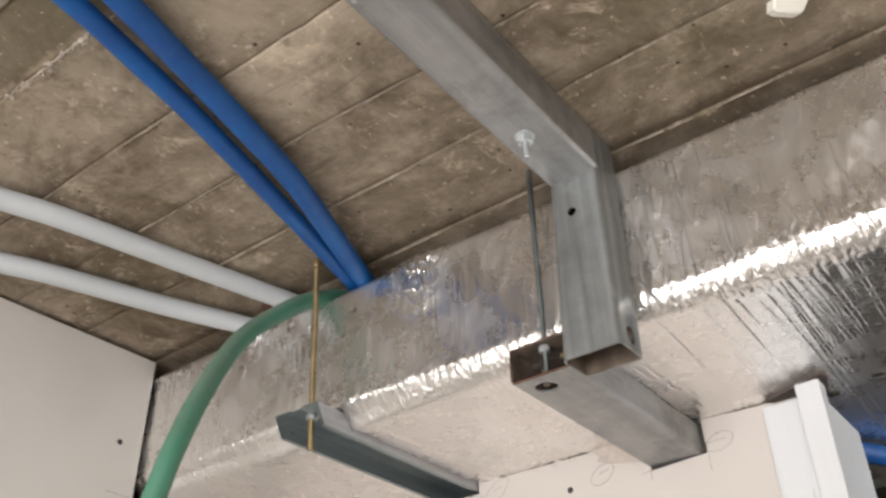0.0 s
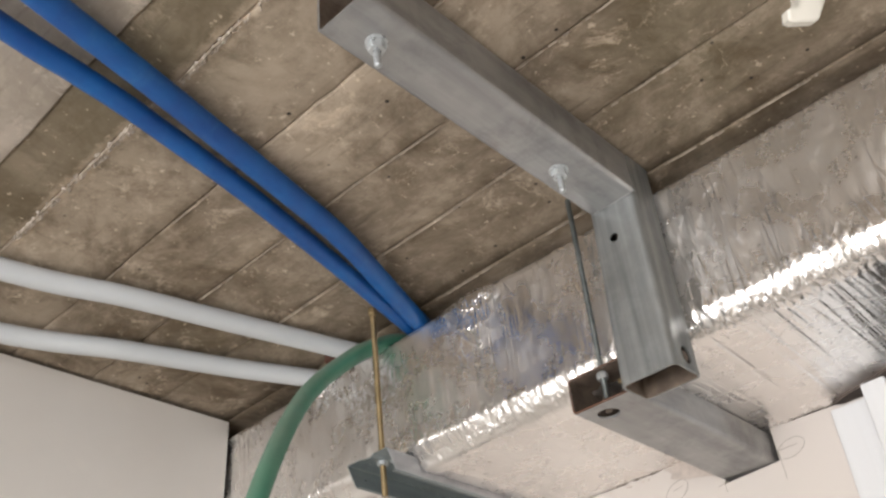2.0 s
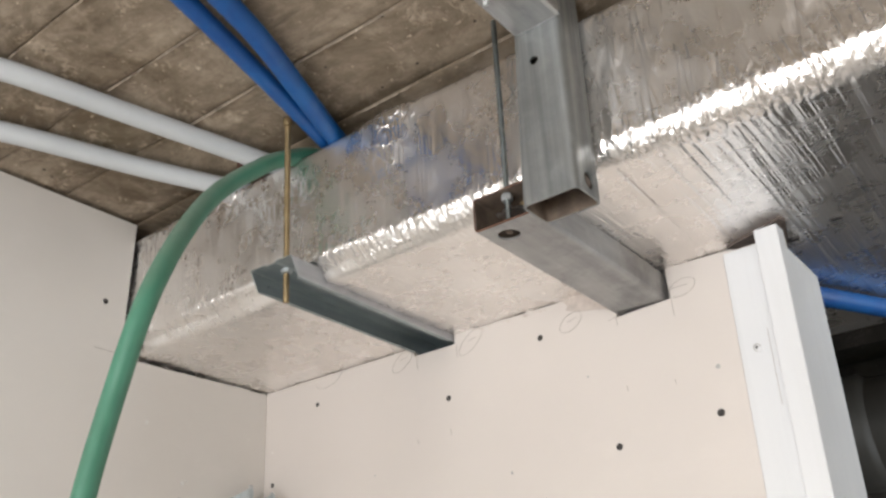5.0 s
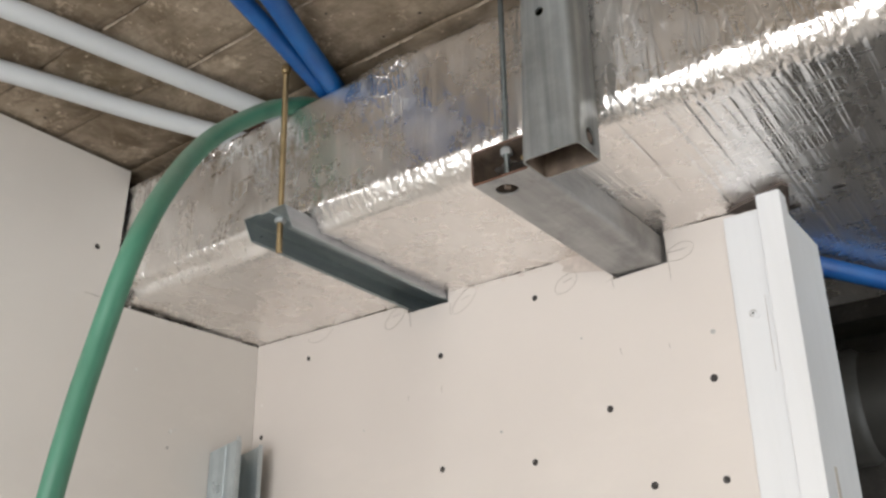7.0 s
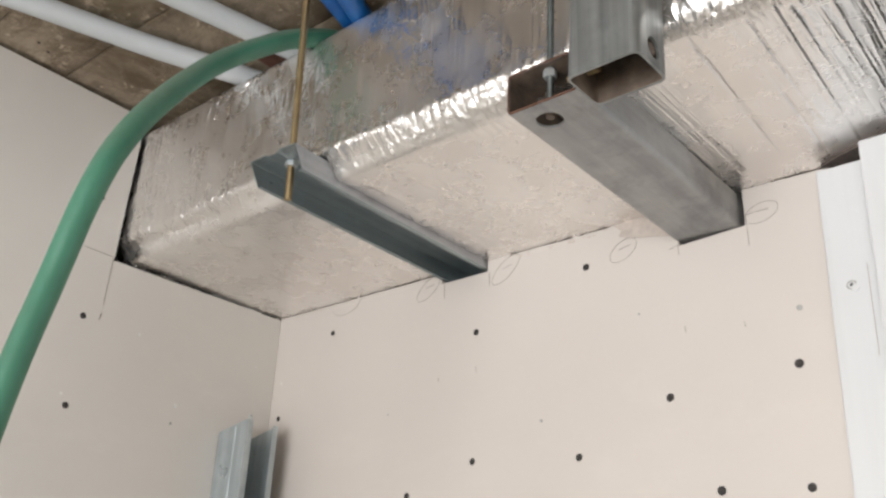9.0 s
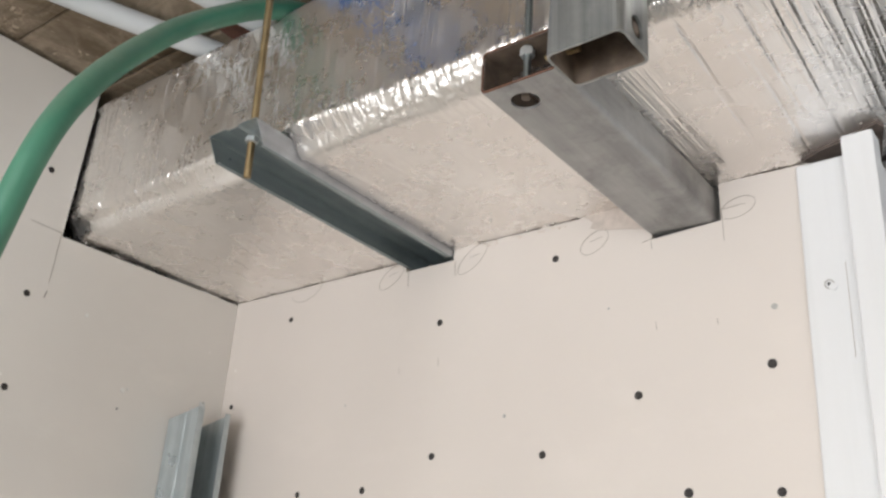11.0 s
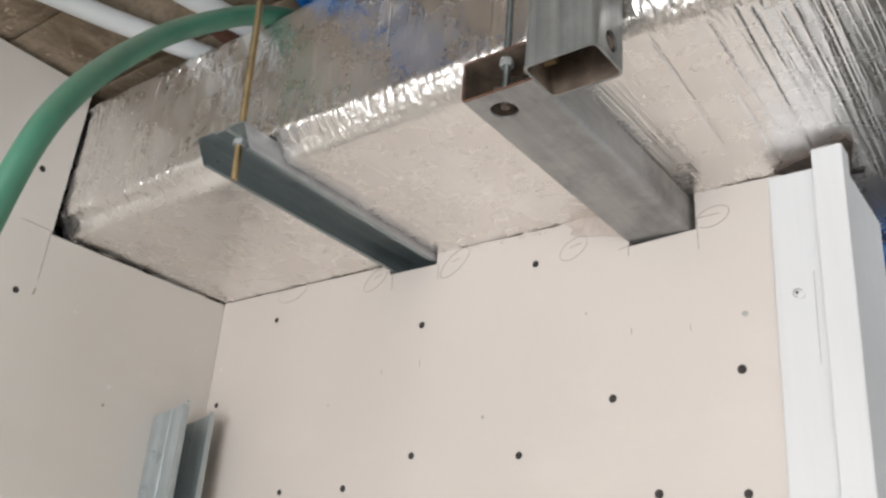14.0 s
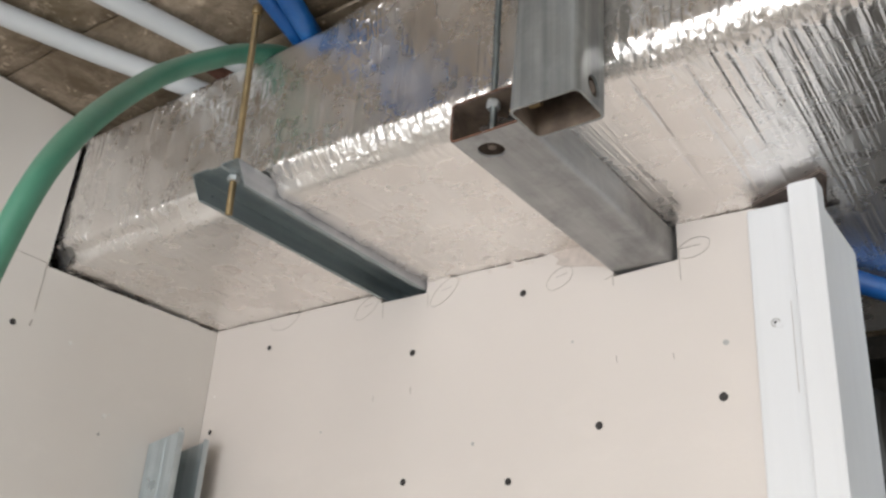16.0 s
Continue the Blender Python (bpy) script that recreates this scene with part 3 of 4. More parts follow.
# ---- foil-wrapped duct ----
def build_duct():
    bm = bmesh.new()
    rnd = random.Random(11)
    r = 0.034
    section = []  # (y, z, outward y, outward z)
    for k in range(5):
        a = radians(90 - 22.5 * k)
        section.append((DUCT_Y + 0.010 - 0.010 * math.cos(a), DUCT_TOP - 0.010 + 0.010 * math.sin(a), -math.cos(a), math.sin(a)))
    section += [(DUCT_Y, z, -1.0, 0.0) for z in np.linspace(DUCT_TOP - 0.014, DUCT_Z + r + 0.002, 70)]
    for k in range(25):
        a = radians(3.75 * k)
        section.append((DUCT_Y + r - r * math.cos(a), DUCT_Z + r - r * math.sin(a), -math.cos(a), -math.sin(a)))
    section += [(y, DUCT_Z, 0.0, -1.0) for y in np.concatenate((np.linspace(DUCT_Y + r + 0.004, 1.50, 46), np.linspace(1.53, DUCT_END - 0.01, 8)))]
    section += [(DUCT_END, DUCT_Z + 0.01, 0.7, -0.7), (DUCT_END, DUCT_TOP, 1.0, 0.0)]
    # taut folds that cross the underside: place, start, end, slant, width, height
    folds = []
    for _ in range(52):
        y0 = rnd.choice((1.03, rnd.uniform(1.03, 1.2)))
        folds.append((rnd.uniform(-0.47, 0.30), y0, y0 + rnd.uniform(0.18, 0.75), rnd.gauss(-0.035, 0.010), rnd.uniform(0.0017, 0.0026), rnd.choice((-1, -1, 1)) * rnd.uniform(0.0007, 0.0015)))
    for _ in range(430):
        x = rnd.choice((rnd.uniform(-0.52, 0.35), rnd.uniform(-0.36, 0.35), rnd.uniform(-0.30, 0.1)))
        y0 = rnd.uniform(1.03, 1.5)
        folds.append((x, y0, y0 + rnd.uniform(0.03, 0.30), rnd.gauss(-0.035, 0.012), rnd.uniform(0.0012, 0.0019), (1.0 if x > -0.36 else 0.45) * rnd.choice((-1, -1, 1)) * rnd.uniform(0.0002, 0.0007)))
    for _ in range(90):
        y0 = rnd.uniform(1.06, 1.33)
        folds.append((rnd.uniform(-1.42, -1.07), y0, y0 + rnd.uniform(0.03, 0.14), rnd.gauss(-0.03, 0.01), rnd.uniform(0.0028, 0.0050), rnd.uniform(0.0004, 0.0010)))
    for _ in range(16):
        y0 = rnd.uniform(1.06, 1.25)
        folds.append((rnd.uniform(-0.94, -0.84), y0, y0 + rnd.uniform(0.08, 0.25), rnd.gauss(0.12, 0.05), rnd.uniform(0.003, 0.006), rnd.uniform(0.0003, 0.0010)))
    # wrap pulled up in hard pleats along the beam
    for _ in range(22):
        y0 = rnd.uniform(1.03, 1.2)
        folds.append((rnd.uniform(-0.552, -0.515), y0, y0 + rnd.uniform(0.08, 0.3), rnd.gauss(0.012, 0.008), rnd.uniform(0.0011, 0.0017), rnd.choice((-1, 1)) * rnd.uniform(0.0002, 0.0006)))
    # pinched upright wrinkles on the face
    tucks = []
    for _ in range(80):
        z0 = rnd.uniform(2.26, 2.43)
        tucks.append((rnd.uniform(-1.44, 0.3), z0, z0 + rnd.uniform(0.012, 0.07), rnd.uniform(-0.25, 0.25), rnd.uniform(0.0016, 0.0034), rnd.uniform(-0.0006, 0.0009)))
    # short hard strokes across the lower edge, beside the drop leg
    for _ in range(40):
        z0 = rnd.uniform(2.262, 2.285)
        tucks.append((rnd.uniform(-0.40, 0.3), z0, z0 + rnd.uniform(0.03, 0.06), rnd.uniform(-0.25, 0.1), rnd.uniform(0.0018, 0.0026), rnd.uniform(0.0009, 0.0017)))
    for _ in range(150):
        z0 = rnd.uniform(2.242, 2.280)
        tucks.append((rnd.uniform(-0.46, 0.3), z0, z0 + rnd.uniform(0.012, 0.045), rnd.uniform(-0.3, 0.25), rnd.uniform(0.0012, 0.0022), rnd.choice((-1, 1, 1)) * rnd.uniform(0.0003, 0.0010)))
    xs = np.concatenate((np.arange(-1.56, -1.45, 0.01), np.arange(-1.45, -0.60, 0.0014), np.arange(-0.60, 0.12, 0.0009), np.arange(0.12, 2.19, 0.02)))
    rows = []
    for x in xs:
        row = []
        near_f = [f for f in folds if abs(f[0] - x) < 0.06 + abs(f[3]) * 0.3]
        near_t = [f for f in tucks if abs(f[0] - x) < 0.05]
        lean = 0.005 * max(0.0, min(1.0, (-0.95 - x) / 0.35))
        for y, z, oy, oz in section:
            bottom = max(0.0, -oz) ** 2
            front = max(0.0, -oy) ** 2
            run = (y if bottom > 0.5 else DUCT_Y) - z
            d = 0.0040 * noise.noise((x * 4.2, run * 5.0, 1.0)) * (0.3 + 0.7 * front)
            if front > 0.3:
                n1 = noise.noise((x * 17 + 2.0 * run, run * 6.0, 5.0))
                d += 0.0014 * front * (1 - 2.2 * abs(n1))
                n2 = noise.noise((x * 42 - 6 * run, run * 12.0, 8.0))
                d += 0.0006 * front * (1 - 2 * abs(n2))
            corner = 4 * bottom * front
            crumple = max(corner, 0.55 * bottom * max(0.0, 1 - (y - DUCT_Y - r) / 0.05), 0.5 * front * max(0.0, 1 - (z - DUCT_Z - r) / 0.03) if front > 0.9 else 0.0)
            if crumple > 0.02:
                # crumpled flat facets along the lower edge
                loud = 1.0 if x > -0.60 else 0.9 if x > -0.86 else 0.35
                near, nxt = noise.voronoi((x * 80, run * 48, 3.0))[0][:2]
                d += crumple * loud * 0.0050 * (nxt - near)
                near, nxt = noise.voronoi((x * 200, run * 100, 7.0))[0][:2]
                d += crumple * loud * 0.0014 * (nxt - near)
                d += crumple * (0.0042 * noise.noise((x * 8, run * 7, 13.0)) + 0.0008 * noise.noise((x * 150, run * 16, 9.0)) + 0.003 * math.exp(-((x + 0.71) / 0.045) ** 2))
            if bottom > 0.4:
                for fx, y0, y1, slant, w, h in near_f:
                    if y0 < y < y1:
                        u = (x - fx - slant * (y - y0) - 0.0007 * noise.noise((y * 12, fx * 40, 0))) / w
                        if abs(u) < 1:
                            # beyond the channel the pleats lie over to one side
                            lift = (1 - abs(u)) if x > -1.06 else (u + 1) / 0.3 if u < -0.7 else (1 - u) / 1.7
                            d += bottom * h * lift * min(1.0, (y - y0) / 0.03, (y1 - y) / 0.03)
                d += bottom * 0.0004 * noise.noise((x * 60 + 5 * y, y * 1.2, 15.0))
            if front > 0.5:
                for fx, z0, z1, slant, w, h in near_t:
                    if z0 < z < z1:
                        u = (x - fx - slant * (z - z0)) / w
                        if abs(u) < 1:
                            d += h * (1 - abs(u)) * min(1.0, (z - z0) / 0.012, (z1 - z) / 0.012)
                d += 0.010 * math.exp(-((x + 0.80) / 0.06) ** 2) * max(0.0, (z - 2.37) / 0.1)
            soften = max(0.0, min(1.0, (-0.62 - x) / 0.4))
            d -= 0.011 * soften * corner
            back = lean * max(0.0, 1 - (z - DUCT_Z) / 0.225) * max(0.0, 1 - (y - DUCT_Y) / 0.2)
            curl = max(0.0, min(1.0, (-1.408 - x) / 0.034 + 0.22 * noise.noise((z * 190, 4.0, 0.5)) + 0.12 * noise.noise((z * 60, 4.0, 0.5)))) ** 1.5
            back += front * 0.017 * curl * (0.4 + 0.6 * max(0.0, min(1.0, (z - DUCT_Z) / 0.2)))
            py, pz = y + oy * d + back, z + oz * d
            # the wrap gives way over the channel and behind the drop leg
            if CHANNEL[0] - 0.0015 < x < CHANNEL[1] + 0.0015 and y < 1.55:
                pz = max(pz, CHANNEL[2] + 0.004)
            if -0.555 < x < -0.464 and front > 0.2:
                py = max(py, 1.0285)
            row.append(bm.verts.new((x, py, pz)))
        rows.append(row)
    for a, b in zip(rows, rows[1:]):
        for k in range(len(a) - 1):
            bm.faces.new((a[k], b[k], b[k + 1], a[k + 1]))
        bm.faces.new((a[-1], b[-1], b[0], a[0]))
    return finish("duct_wrap", bm, FOIL, smooth=True)


duct = thing("air_duct", "rectangular air duct wrapped in crinkled silver foil insulation", "air duct", at=(0, 0, 0))
wrap = build_duct()
wrap.parent = duct


def brown_patch():
    """Dark brown slab on the underside of the duct, over the door frame."""
    ring = ((-0.440, 1.364), (-0.415, 1.350), (-0.372, 1.334), (-0.346, 1.321), (-0.341, 1.333), (-0.352, 1.372), (-0.362, 1.410), (-0.405, 1.402))
    bm = bmesh.new()
    low = [bm.verts.new((x, y, DUCT_Z - 0.0052 + 0.001 * math.sin(9 * k))) for k, (x, y) in enumerate(ring)]
    top = [bm.verts.new((x, y, DUCT_Z + 0.006)) for x, y in ring]
    n = len(ring)
    bm.faces.new(low)
    bm.faces.new(top[::-1])
    for k in range(n):
        bm.faces.new((low[k], top[k], top[(k + 1) % n], low[(k + 1) % n]))
    part("brown_patch", bm, PATCH_BROWN, duct, "dark brown patch under the duct")


brown_patch()

# ---- steel support frame: ceiling arm, drop leg and cross beam ----
X, Y, Z = Vector((1, 0, 0)), Vector((0, 1, 0)), Vector((0, 0, 1))
ARM_X0, ARM_X1, ARM_Z, ARM_Y0, ARM_Y1 = -0.538, -0.467, 2.4375, 0.487, 0.9645
frame_steel = thing("steel_bracket", "grey galvanised box-section bracket bolted under the concrete soffit", "steel bracket")
arm_mid, arm_h = (ARM_X0 + ARM_X1) / 2, CEIL - 0.001 - ARM_Z
arm = part("arm", hollow_section(((Vector((arm_mid, ARM_Y0, ARM_Z + arm_h / 2)), X, Z, ARM_X1 - ARM_X0, arm_h),
                                  (Vector((arm_mid, ARM_Y1, ARM_Z + arm_h / 2)), X, Z, ARM_X1 - ARM_X0, arm_h)), 0.003, 0.006), (TUBE_Y, INSIDE), frame_steel)
LEG_TOP, LEG_BOT = 2.503, 2.187
leg = part("leg", hollow_section(((Vector((-0.5025, 0.9955, LEG_TOP)), X, Y, 0.0715, 0.060), (Vector((-0.5128, 0.9965, LEG_BOT)), X, Y, 0.0800, 0.060)), 0.003, 0.009), (TUBE, INSIDE), frame_steel)
flip = pose(0, 0, 0, 90)
turn_x = pose(0, 0, 0, 0, 90)
cut(leg, disc(Vector((-0.5122, 0.968, 2.3885)), 0.0062, 0.02, 20, flip), disc(Vector((-0.473, 0.997, 2.2065)), 0.0115, 0.02, 24, turn_x))
# weld seam at the knee, ground down
wp = [Vector((ARM_X0 + 0.004 + 0.063 * k / 24, 0.9648 + 0.0006 * math.sin(k * 2.1), ARM_Z + 0.0003 + 0.0008 * math.sin(k * 1.7))) for k in range(25)]
part("weld_seam", sweep(wp, lambda i: 0.0016 + 0.0005 * math.sin(i * 2.9), 8), TUBE, frame_steel, "rough ground weld seam", True)
wp = [Vector((ARM_X1 - 0.0005, 0.9648 + 0.0006 * math.sin(k * 2.3), ARM_Z + 0.06 * k / 20)) for k in range(21)]
part("weld_seam", sweep(wp, lambda i: 0.0014 + 0.0005 * math.sin(i * 3.1), 8), TUBE, frame_steel, "rough ground weld seam", True)
part("leg_bolt", sweep([Vector((-0.4785, 0.997, 2.2065)), Vector((-0.4755, 0.997, 2.2065)), Vector((-0.474, 0.997, 2.2065))], lambda i: (0.0075, 0.0075, 0.006)[i], 14), INSIDE, frame_steel, "zinc bolt head in the side hole")
part("tie_bolt", threaded_rod((-0.572, 1.004, 2.215), (-0.535, 1.004, 2.213), 0.0036), BRASS, frame_steel, "yellow zinc tie bolt")
for by in (0.540, 0.853):
    bx = -0.507
    bolt = part("anchor_bolt", threaded_rod((bx, by, ARM_Z + 0.002), (bx, by, ARM_Z - 0.034), 0.0042), ZINC, frame_steel, "zinc anchor bolt with nut and washer", True)
    part("washer", disc(Vector((bx, by, ARM_Z - 0.0011)), 0.0125, 0.0018, 24), ZINC, bolt)
    part("nut", hex_prism(Vector((bx, by, ARM_Z - 0.0070)), 0.0100, 0.0100, 0, 17), ZINC, bolt)

beam_thing = thing("cross_beam", "grey galvanised box-section beam carrying the duct, rusty cut end", "steel beam")
B0, B1 = -0.6435, -0.5545
beam = part("beam", hollow_section(((Vector(((B0 + B1) / 2, 0.997, 2.2185)), X, Z, B1 - B0, 0.050), (Vector(((B0 + B1) / 2 + 0.006, 1.62, 2.212)), X, Z, B1 - B0, 0.050)), 0.003, 0.006), (TUBE_Y, INSIDE), beam_thing)
ROD_X, ROD_Y = -0.5975, 1.0095
cut(beam, disc(Vector((-0.611, 1.029, 2.194)), 0.0150, 0.02, 28), disc(Vector((ROD_X, ROD_Y, 2.243)), 0.006, 0.02, 20))
edge = [Vector(((B0 + B1) / 2 + a, 0.9966, 2.2185 + b)) for a, b in round_rect(B1 - B0 - 0.003, 0.047, 0.0052, 5)]
part("cut_edge", sweep(edge + [edge[0]], 0.0013, 8), RUSTY, beam_thing, "rust-brown sawn edge")
part("inner_bolt", threaded_rod((-0.609, 1.027, 2.1945), (-0.609, 1.027, 2.216), 0.0050), INSIDE, beam_thing, "dull bolt end seen through the hole")

hanger = thing("threaded_rod", "dull grey threaded rod hanging from the soffit to the beam", "threaded rod")
part("rod", threaded_rod((ROD_X, ROD_Y, 2.204), (ROD_X + 0.012, ROD_Y - 0.014, CEIL + 0.01), 0.0040), ROD_GREY, hanger, smooth=True)
part("nut", hex_prism(Vector((ROD_X, ROD_Y, 2.2345)), 0.0078, 0.0085, 0, 10), ZINC, hanger, "bright zinc nut")

# ---- light channel hung on a yellow rod ----
chan = thing("hanger_channel", "bright galvanised sheet channel under the duct, open downwards", "metal channel")
C0, C1, CT, CB = CHANNEL
M = (C0 + C1) / 2


def sheet_strip(name, line, label):
    """A strip of bent sheet along the channel, its front end cut at a slant."""
    bm = extrude_profile(strip_profile(line, 0.0009), lambda a, b: Vector((a, 0.973 + 0.55 * (CT - b), b)), lambda a, b: Vector((a, 1.46, b - 0.002)))
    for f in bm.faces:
        # the outer side that faces the beam takes the copy painted as lit
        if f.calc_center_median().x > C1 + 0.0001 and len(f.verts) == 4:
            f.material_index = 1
    part(name, bm, (GALV_SHADED, GALV_LIT), chan, label)


sheet_strip("web", [(C0 + 0.0004, CT), (M - 0.012, CT), (M - 0.009, CT - 0.002), (M + 0.009, CT - 0.002), (M + 0.012, CT), (C1 - 0.0004, CT)], "web with a shallow rib, shade put into its colour")
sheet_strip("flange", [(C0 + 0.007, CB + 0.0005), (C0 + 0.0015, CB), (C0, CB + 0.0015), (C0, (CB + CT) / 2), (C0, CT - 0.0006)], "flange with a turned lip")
sheet_strip("flange", [(C1 - 0.007, CB + 0.0005), (C1 - 0.0015, CB), (C1, CB + 0.0015), (C1, (CB + CT) / 2), (C1, CT - 0.0006)], "outer flange with a turned lip, light put into its colour")
yrod = thing("yellow_rod", "yellow zinc threaded rod hanging from the soffit through the channel", "threaded rod")
part("rod", threaded_rod((-1.0045, 1.008, 2.2055), (-0.976, 0.974, CEIL + 0.006), 0.0050), BRASS, yrod, smooth=True)
part("nut", hex_prism(Vector((-0.9998, 1.0024, CHANNEL[2] - 0.0052)), 0.0085, 0.0080, 0, 12), ZINC, yrod, "zinc nut under the channel")
part("anchor_sleeve", sweep([Vector((-0.976, 0.974, CEIL - 0.010)), Vector((-0.976, 0.974, CEIL - 0.006)), Vector((-0.976, 0.974, CEIL + 0.003))], lambda i: (0.0062, 0.0075, 0.0075)[i], 14), BRASS, yrod, "brass anchor sleeve")

# ---- pipes under the soffit ----
bp = thing("blue_pipe", "slack blue polyethylene pipe under the concrete soffit", "pipe", "blue pipes")
run = smooth_path([(-0.717, -0.15, 2.478), (-0.749, 0.10, 2.480), (-0.780, 0.283, 2.483), (-0.789, 0.351, 2.485), (-0.800, 0.426, 2.486), (-0.820, 0.519, 2.488), (-0.840, 0.61, 2.489), (-0.872, 0.737, 2.489), (-0.910, 0.881, 2.489), (-0.951, 1.03, 2.488), (-0.985, 1.15, 2.487)], 8)
part("pipe", sweep(run, 0.0134, 18), BLUE, bp, smooth=True)
bp2 = thing("blue_pipe", "slack blue polyethylene pipe under the concrete soffit", "pipe", "blue pipes")
run = smooth_path([(-0.63, -0.15, 2.470), (-0.678, 0.12, 2.475), (-0.722, 0.309, 2.481), (-0.735, 0.365, 2.483), (-0.755, 0.45, 2.485), (-0.776, 0.54, 2.486), (-0.799, 0.638, 2.486), (-0.832, 0.775, 2.484), (-0.876, 0.90, 2.481), (-0.924, 1.03, 2.480), (-0.965, 1.15, 2.482)], 8)
part("pipe", sweep(run, 0.0158, 18), BLUE, bp2, smooth=True)

for pts, r in (([(-1.245, 0.05, 2.488), (-1.197, 0.47, 2.488), (-1.155, 0.63, 2.488), (-1.120, 0.806, 2.489), (-1.078, 1.005, 2.489), (-1.045, 1.17, 2.489)], 0.0165),
               ([(-1.44, 0.2, 2.488), (-1.36, 0.552, 2.488), (-1.299, 0.71, 2.488), (-1.241, 0.89, 2.488), (-1.190, 1.022, 2.488), (-1.145, 1.15, 2.488)], 0.0165)):
    wp = thing("white_pipe", "straight white plastic pipe fixed under the soffit", "pipe", "white pipes")
    part("pipe", sweep(smooth_path(pts, 6), r, 18), WHITE_PVC, wp, smooth=True)

hose = thing("green_hose", "green flexible conduit drooping from above the duct", "conduit")
run = smooth_path([(-1.30, 0.72, 0.016), (-1.30, 0.715, 0.30), (-1.22, 0.705, 0.8), (-1.06, 0.690, 1.45), (-1.003, 0.696, 1.804), (-0.984, 0.715, 1.980), (-0.954, 0.740, 2.142), (-1.011, 0.857, 2.325), (-1.013, 0.958, 2.429), (-1.005, 1.012, 2.466), (-0.998, 1.06, 2.488), (-0.985, 1.13, 2.491)], 12)
part("hose", sweep(run, 0.0140, 20), GREEN, hose, smooth=True)


def pipe_clip():
    """A moulded clip: flange, rounded shank with a knob, and an upturned foot."""
    at = Vector((-0.142, 0.870, CEIL))
    clip = thing("pipe_clip", "empty white plastic pipe clip fixed to the soffit", "pipe clip", at=at)
    along, down = Vector((0.72, 0.69, 0)).normalized(), Vector((-0.0255, 0.0266, -0.064)).normalized()
    thick = along.cross(down).normalized()
    outer = [(0.0185, -0.004), (0.0185, 0.002), (0.0170, 0.0196), (0.0123, 0.0305), (0.0034, 0.039), (-0.0034, 0.052), (-0.0056, 0.067), (-0.009, 0.073), (-0.014, 0.075), (-0.041, 0.075), (-0.048, 0.072), (-0.048, 0.059), (-0.038, 0.0585),
             (-0.0336, 0.0555), (-0.0347, 0.039), (-0.0358, 0.0327), (-0.029, 0.0257), (-0.0168, 0.0244), (-0.0146, 0.011), (-0.019, 0.002), (-0.019, -0.004)]
    outer = [(-0.020 + 0.86 * (u + 0.020), 0.88 * w) for u, w in outer]
    bm = bmesh.new()
    loops = []
    for y, s in ((-0.009, 0.93), (-0.0075, 1.0), (0.0075, 1.0), (0.009, 0.93)):
        loops.append([bm.verts.new(along * (-0.012 + (u + 0.012) * s) + down * (0.035 + (w - 0.035) * s) + thick * y) for u, w in outer])
    n = len(outer)
    for a, b in zip(loops, loops[1:]):
        for k in range(n):
            bm.faces.new((a[k], b[k], b[(k + 1) % n], a[(k + 1) % n]))
    bmesh.ops.triangulate(bm, faces=[bm.faces.new(loops[0]), bm.faces.new(loops[-1][::-1])], ngon_method="EAR_CLIP")
    part("jaw", bm, CLIP, clip)
    turned = thick.to_track_quat("Z", "Y").to_matrix().to_4x4()
    for side in (-1, 1):
        part("screw", disc(along * -0.022 + down * 0.036 + thick * 0.0092 * side, 0.0026, 0.0016, 14, turned), INSIDE, clip, "dark fixing screw")
    return clip


pipe_clip()
tagged(finish("brick_fragment", box(-1.135, -1.095, 1.005, 1.05, 2.488, CEIL + 0.002, 0.003), BRICK), "red-brown brick piece wedged over the duct", "brick")

# ---- white timber door frame ----
jamb = thing("door_frame", "white painted timber door frame post beside the opening", "door frame", at=(-0.40, 1.36, 0))


def board(x0, x1, y0, y1, top, lean, foot=0.0):
    bm = box(x0, x1, y0, y1, foot, top, 0.0 if foot else 0.0018)
    for v in bm.verts:
        v.co.x += 0.40 + lean * (v.co.z - 2.22)
        v.co.y -= 1.36
    return bm


part("casing", board(-0.4425, -0.378, 1.346, 1.374, 2.221, 0.018), PAINT, jamb)
part("stop", board(-0.384, -0.3505, 1.316, 1.346, 2.2285, 0.018), PAINT, jamb)
part("jamb_board", board(-0.3775, -0.3535, 1.3462, 1.500, 2.208, 0.018), PAINT, jamb)
part("nail_head", disc(Vector((-0.4165 + 0.40, 1.3452 - 1.36, 2.066)), 0.0042, 0.0016, 16, flip), PAINT, jamb)
part("pencil_line", board(-0.3992, -0.3986, 1.3456, 1.3462, 2.093, 0.018, 1.985), PENCIL, jamb, "pencilled upright line")

# ---- steel stud in the corner ----
stud = thing("steel_stud", "galvanised steel C-stud standing upright in the corner", "steel stud", at=(LEFT, 1.30, 0))
line = [(0.074, 1.283 - 1.30), (0.074, 1.272 - 1.30), (0.050, 1.272 - 1.30), (0.046, 1.2735 - 1.30), (0.042, 1.272 - 1.30), (0.002, 1.272 - 1.30), (0.002, 0.036), (0.074, 0.036), (0.074, 0.026)]
bm = extrude_profile(strip_profile(line, 0.0009), lambda a, b: Vector((a - 0.004, b, 0.0)), lambda a, b: Vector((a, b, 2.004 + 0.20 * a)))
part("stud", bm, GALV_V, stud)
part("bent_tip", extrude_profile(strip_profile([(0.074, -0.028), (0.0745, -0.018)], 0.001), lambda a, b: Vector((a, b, 2.016)), lambda a, b: Vector((a - 0.004, b + 0.002, 2.027))), ZINC, stud, "bright bent sheet tip")

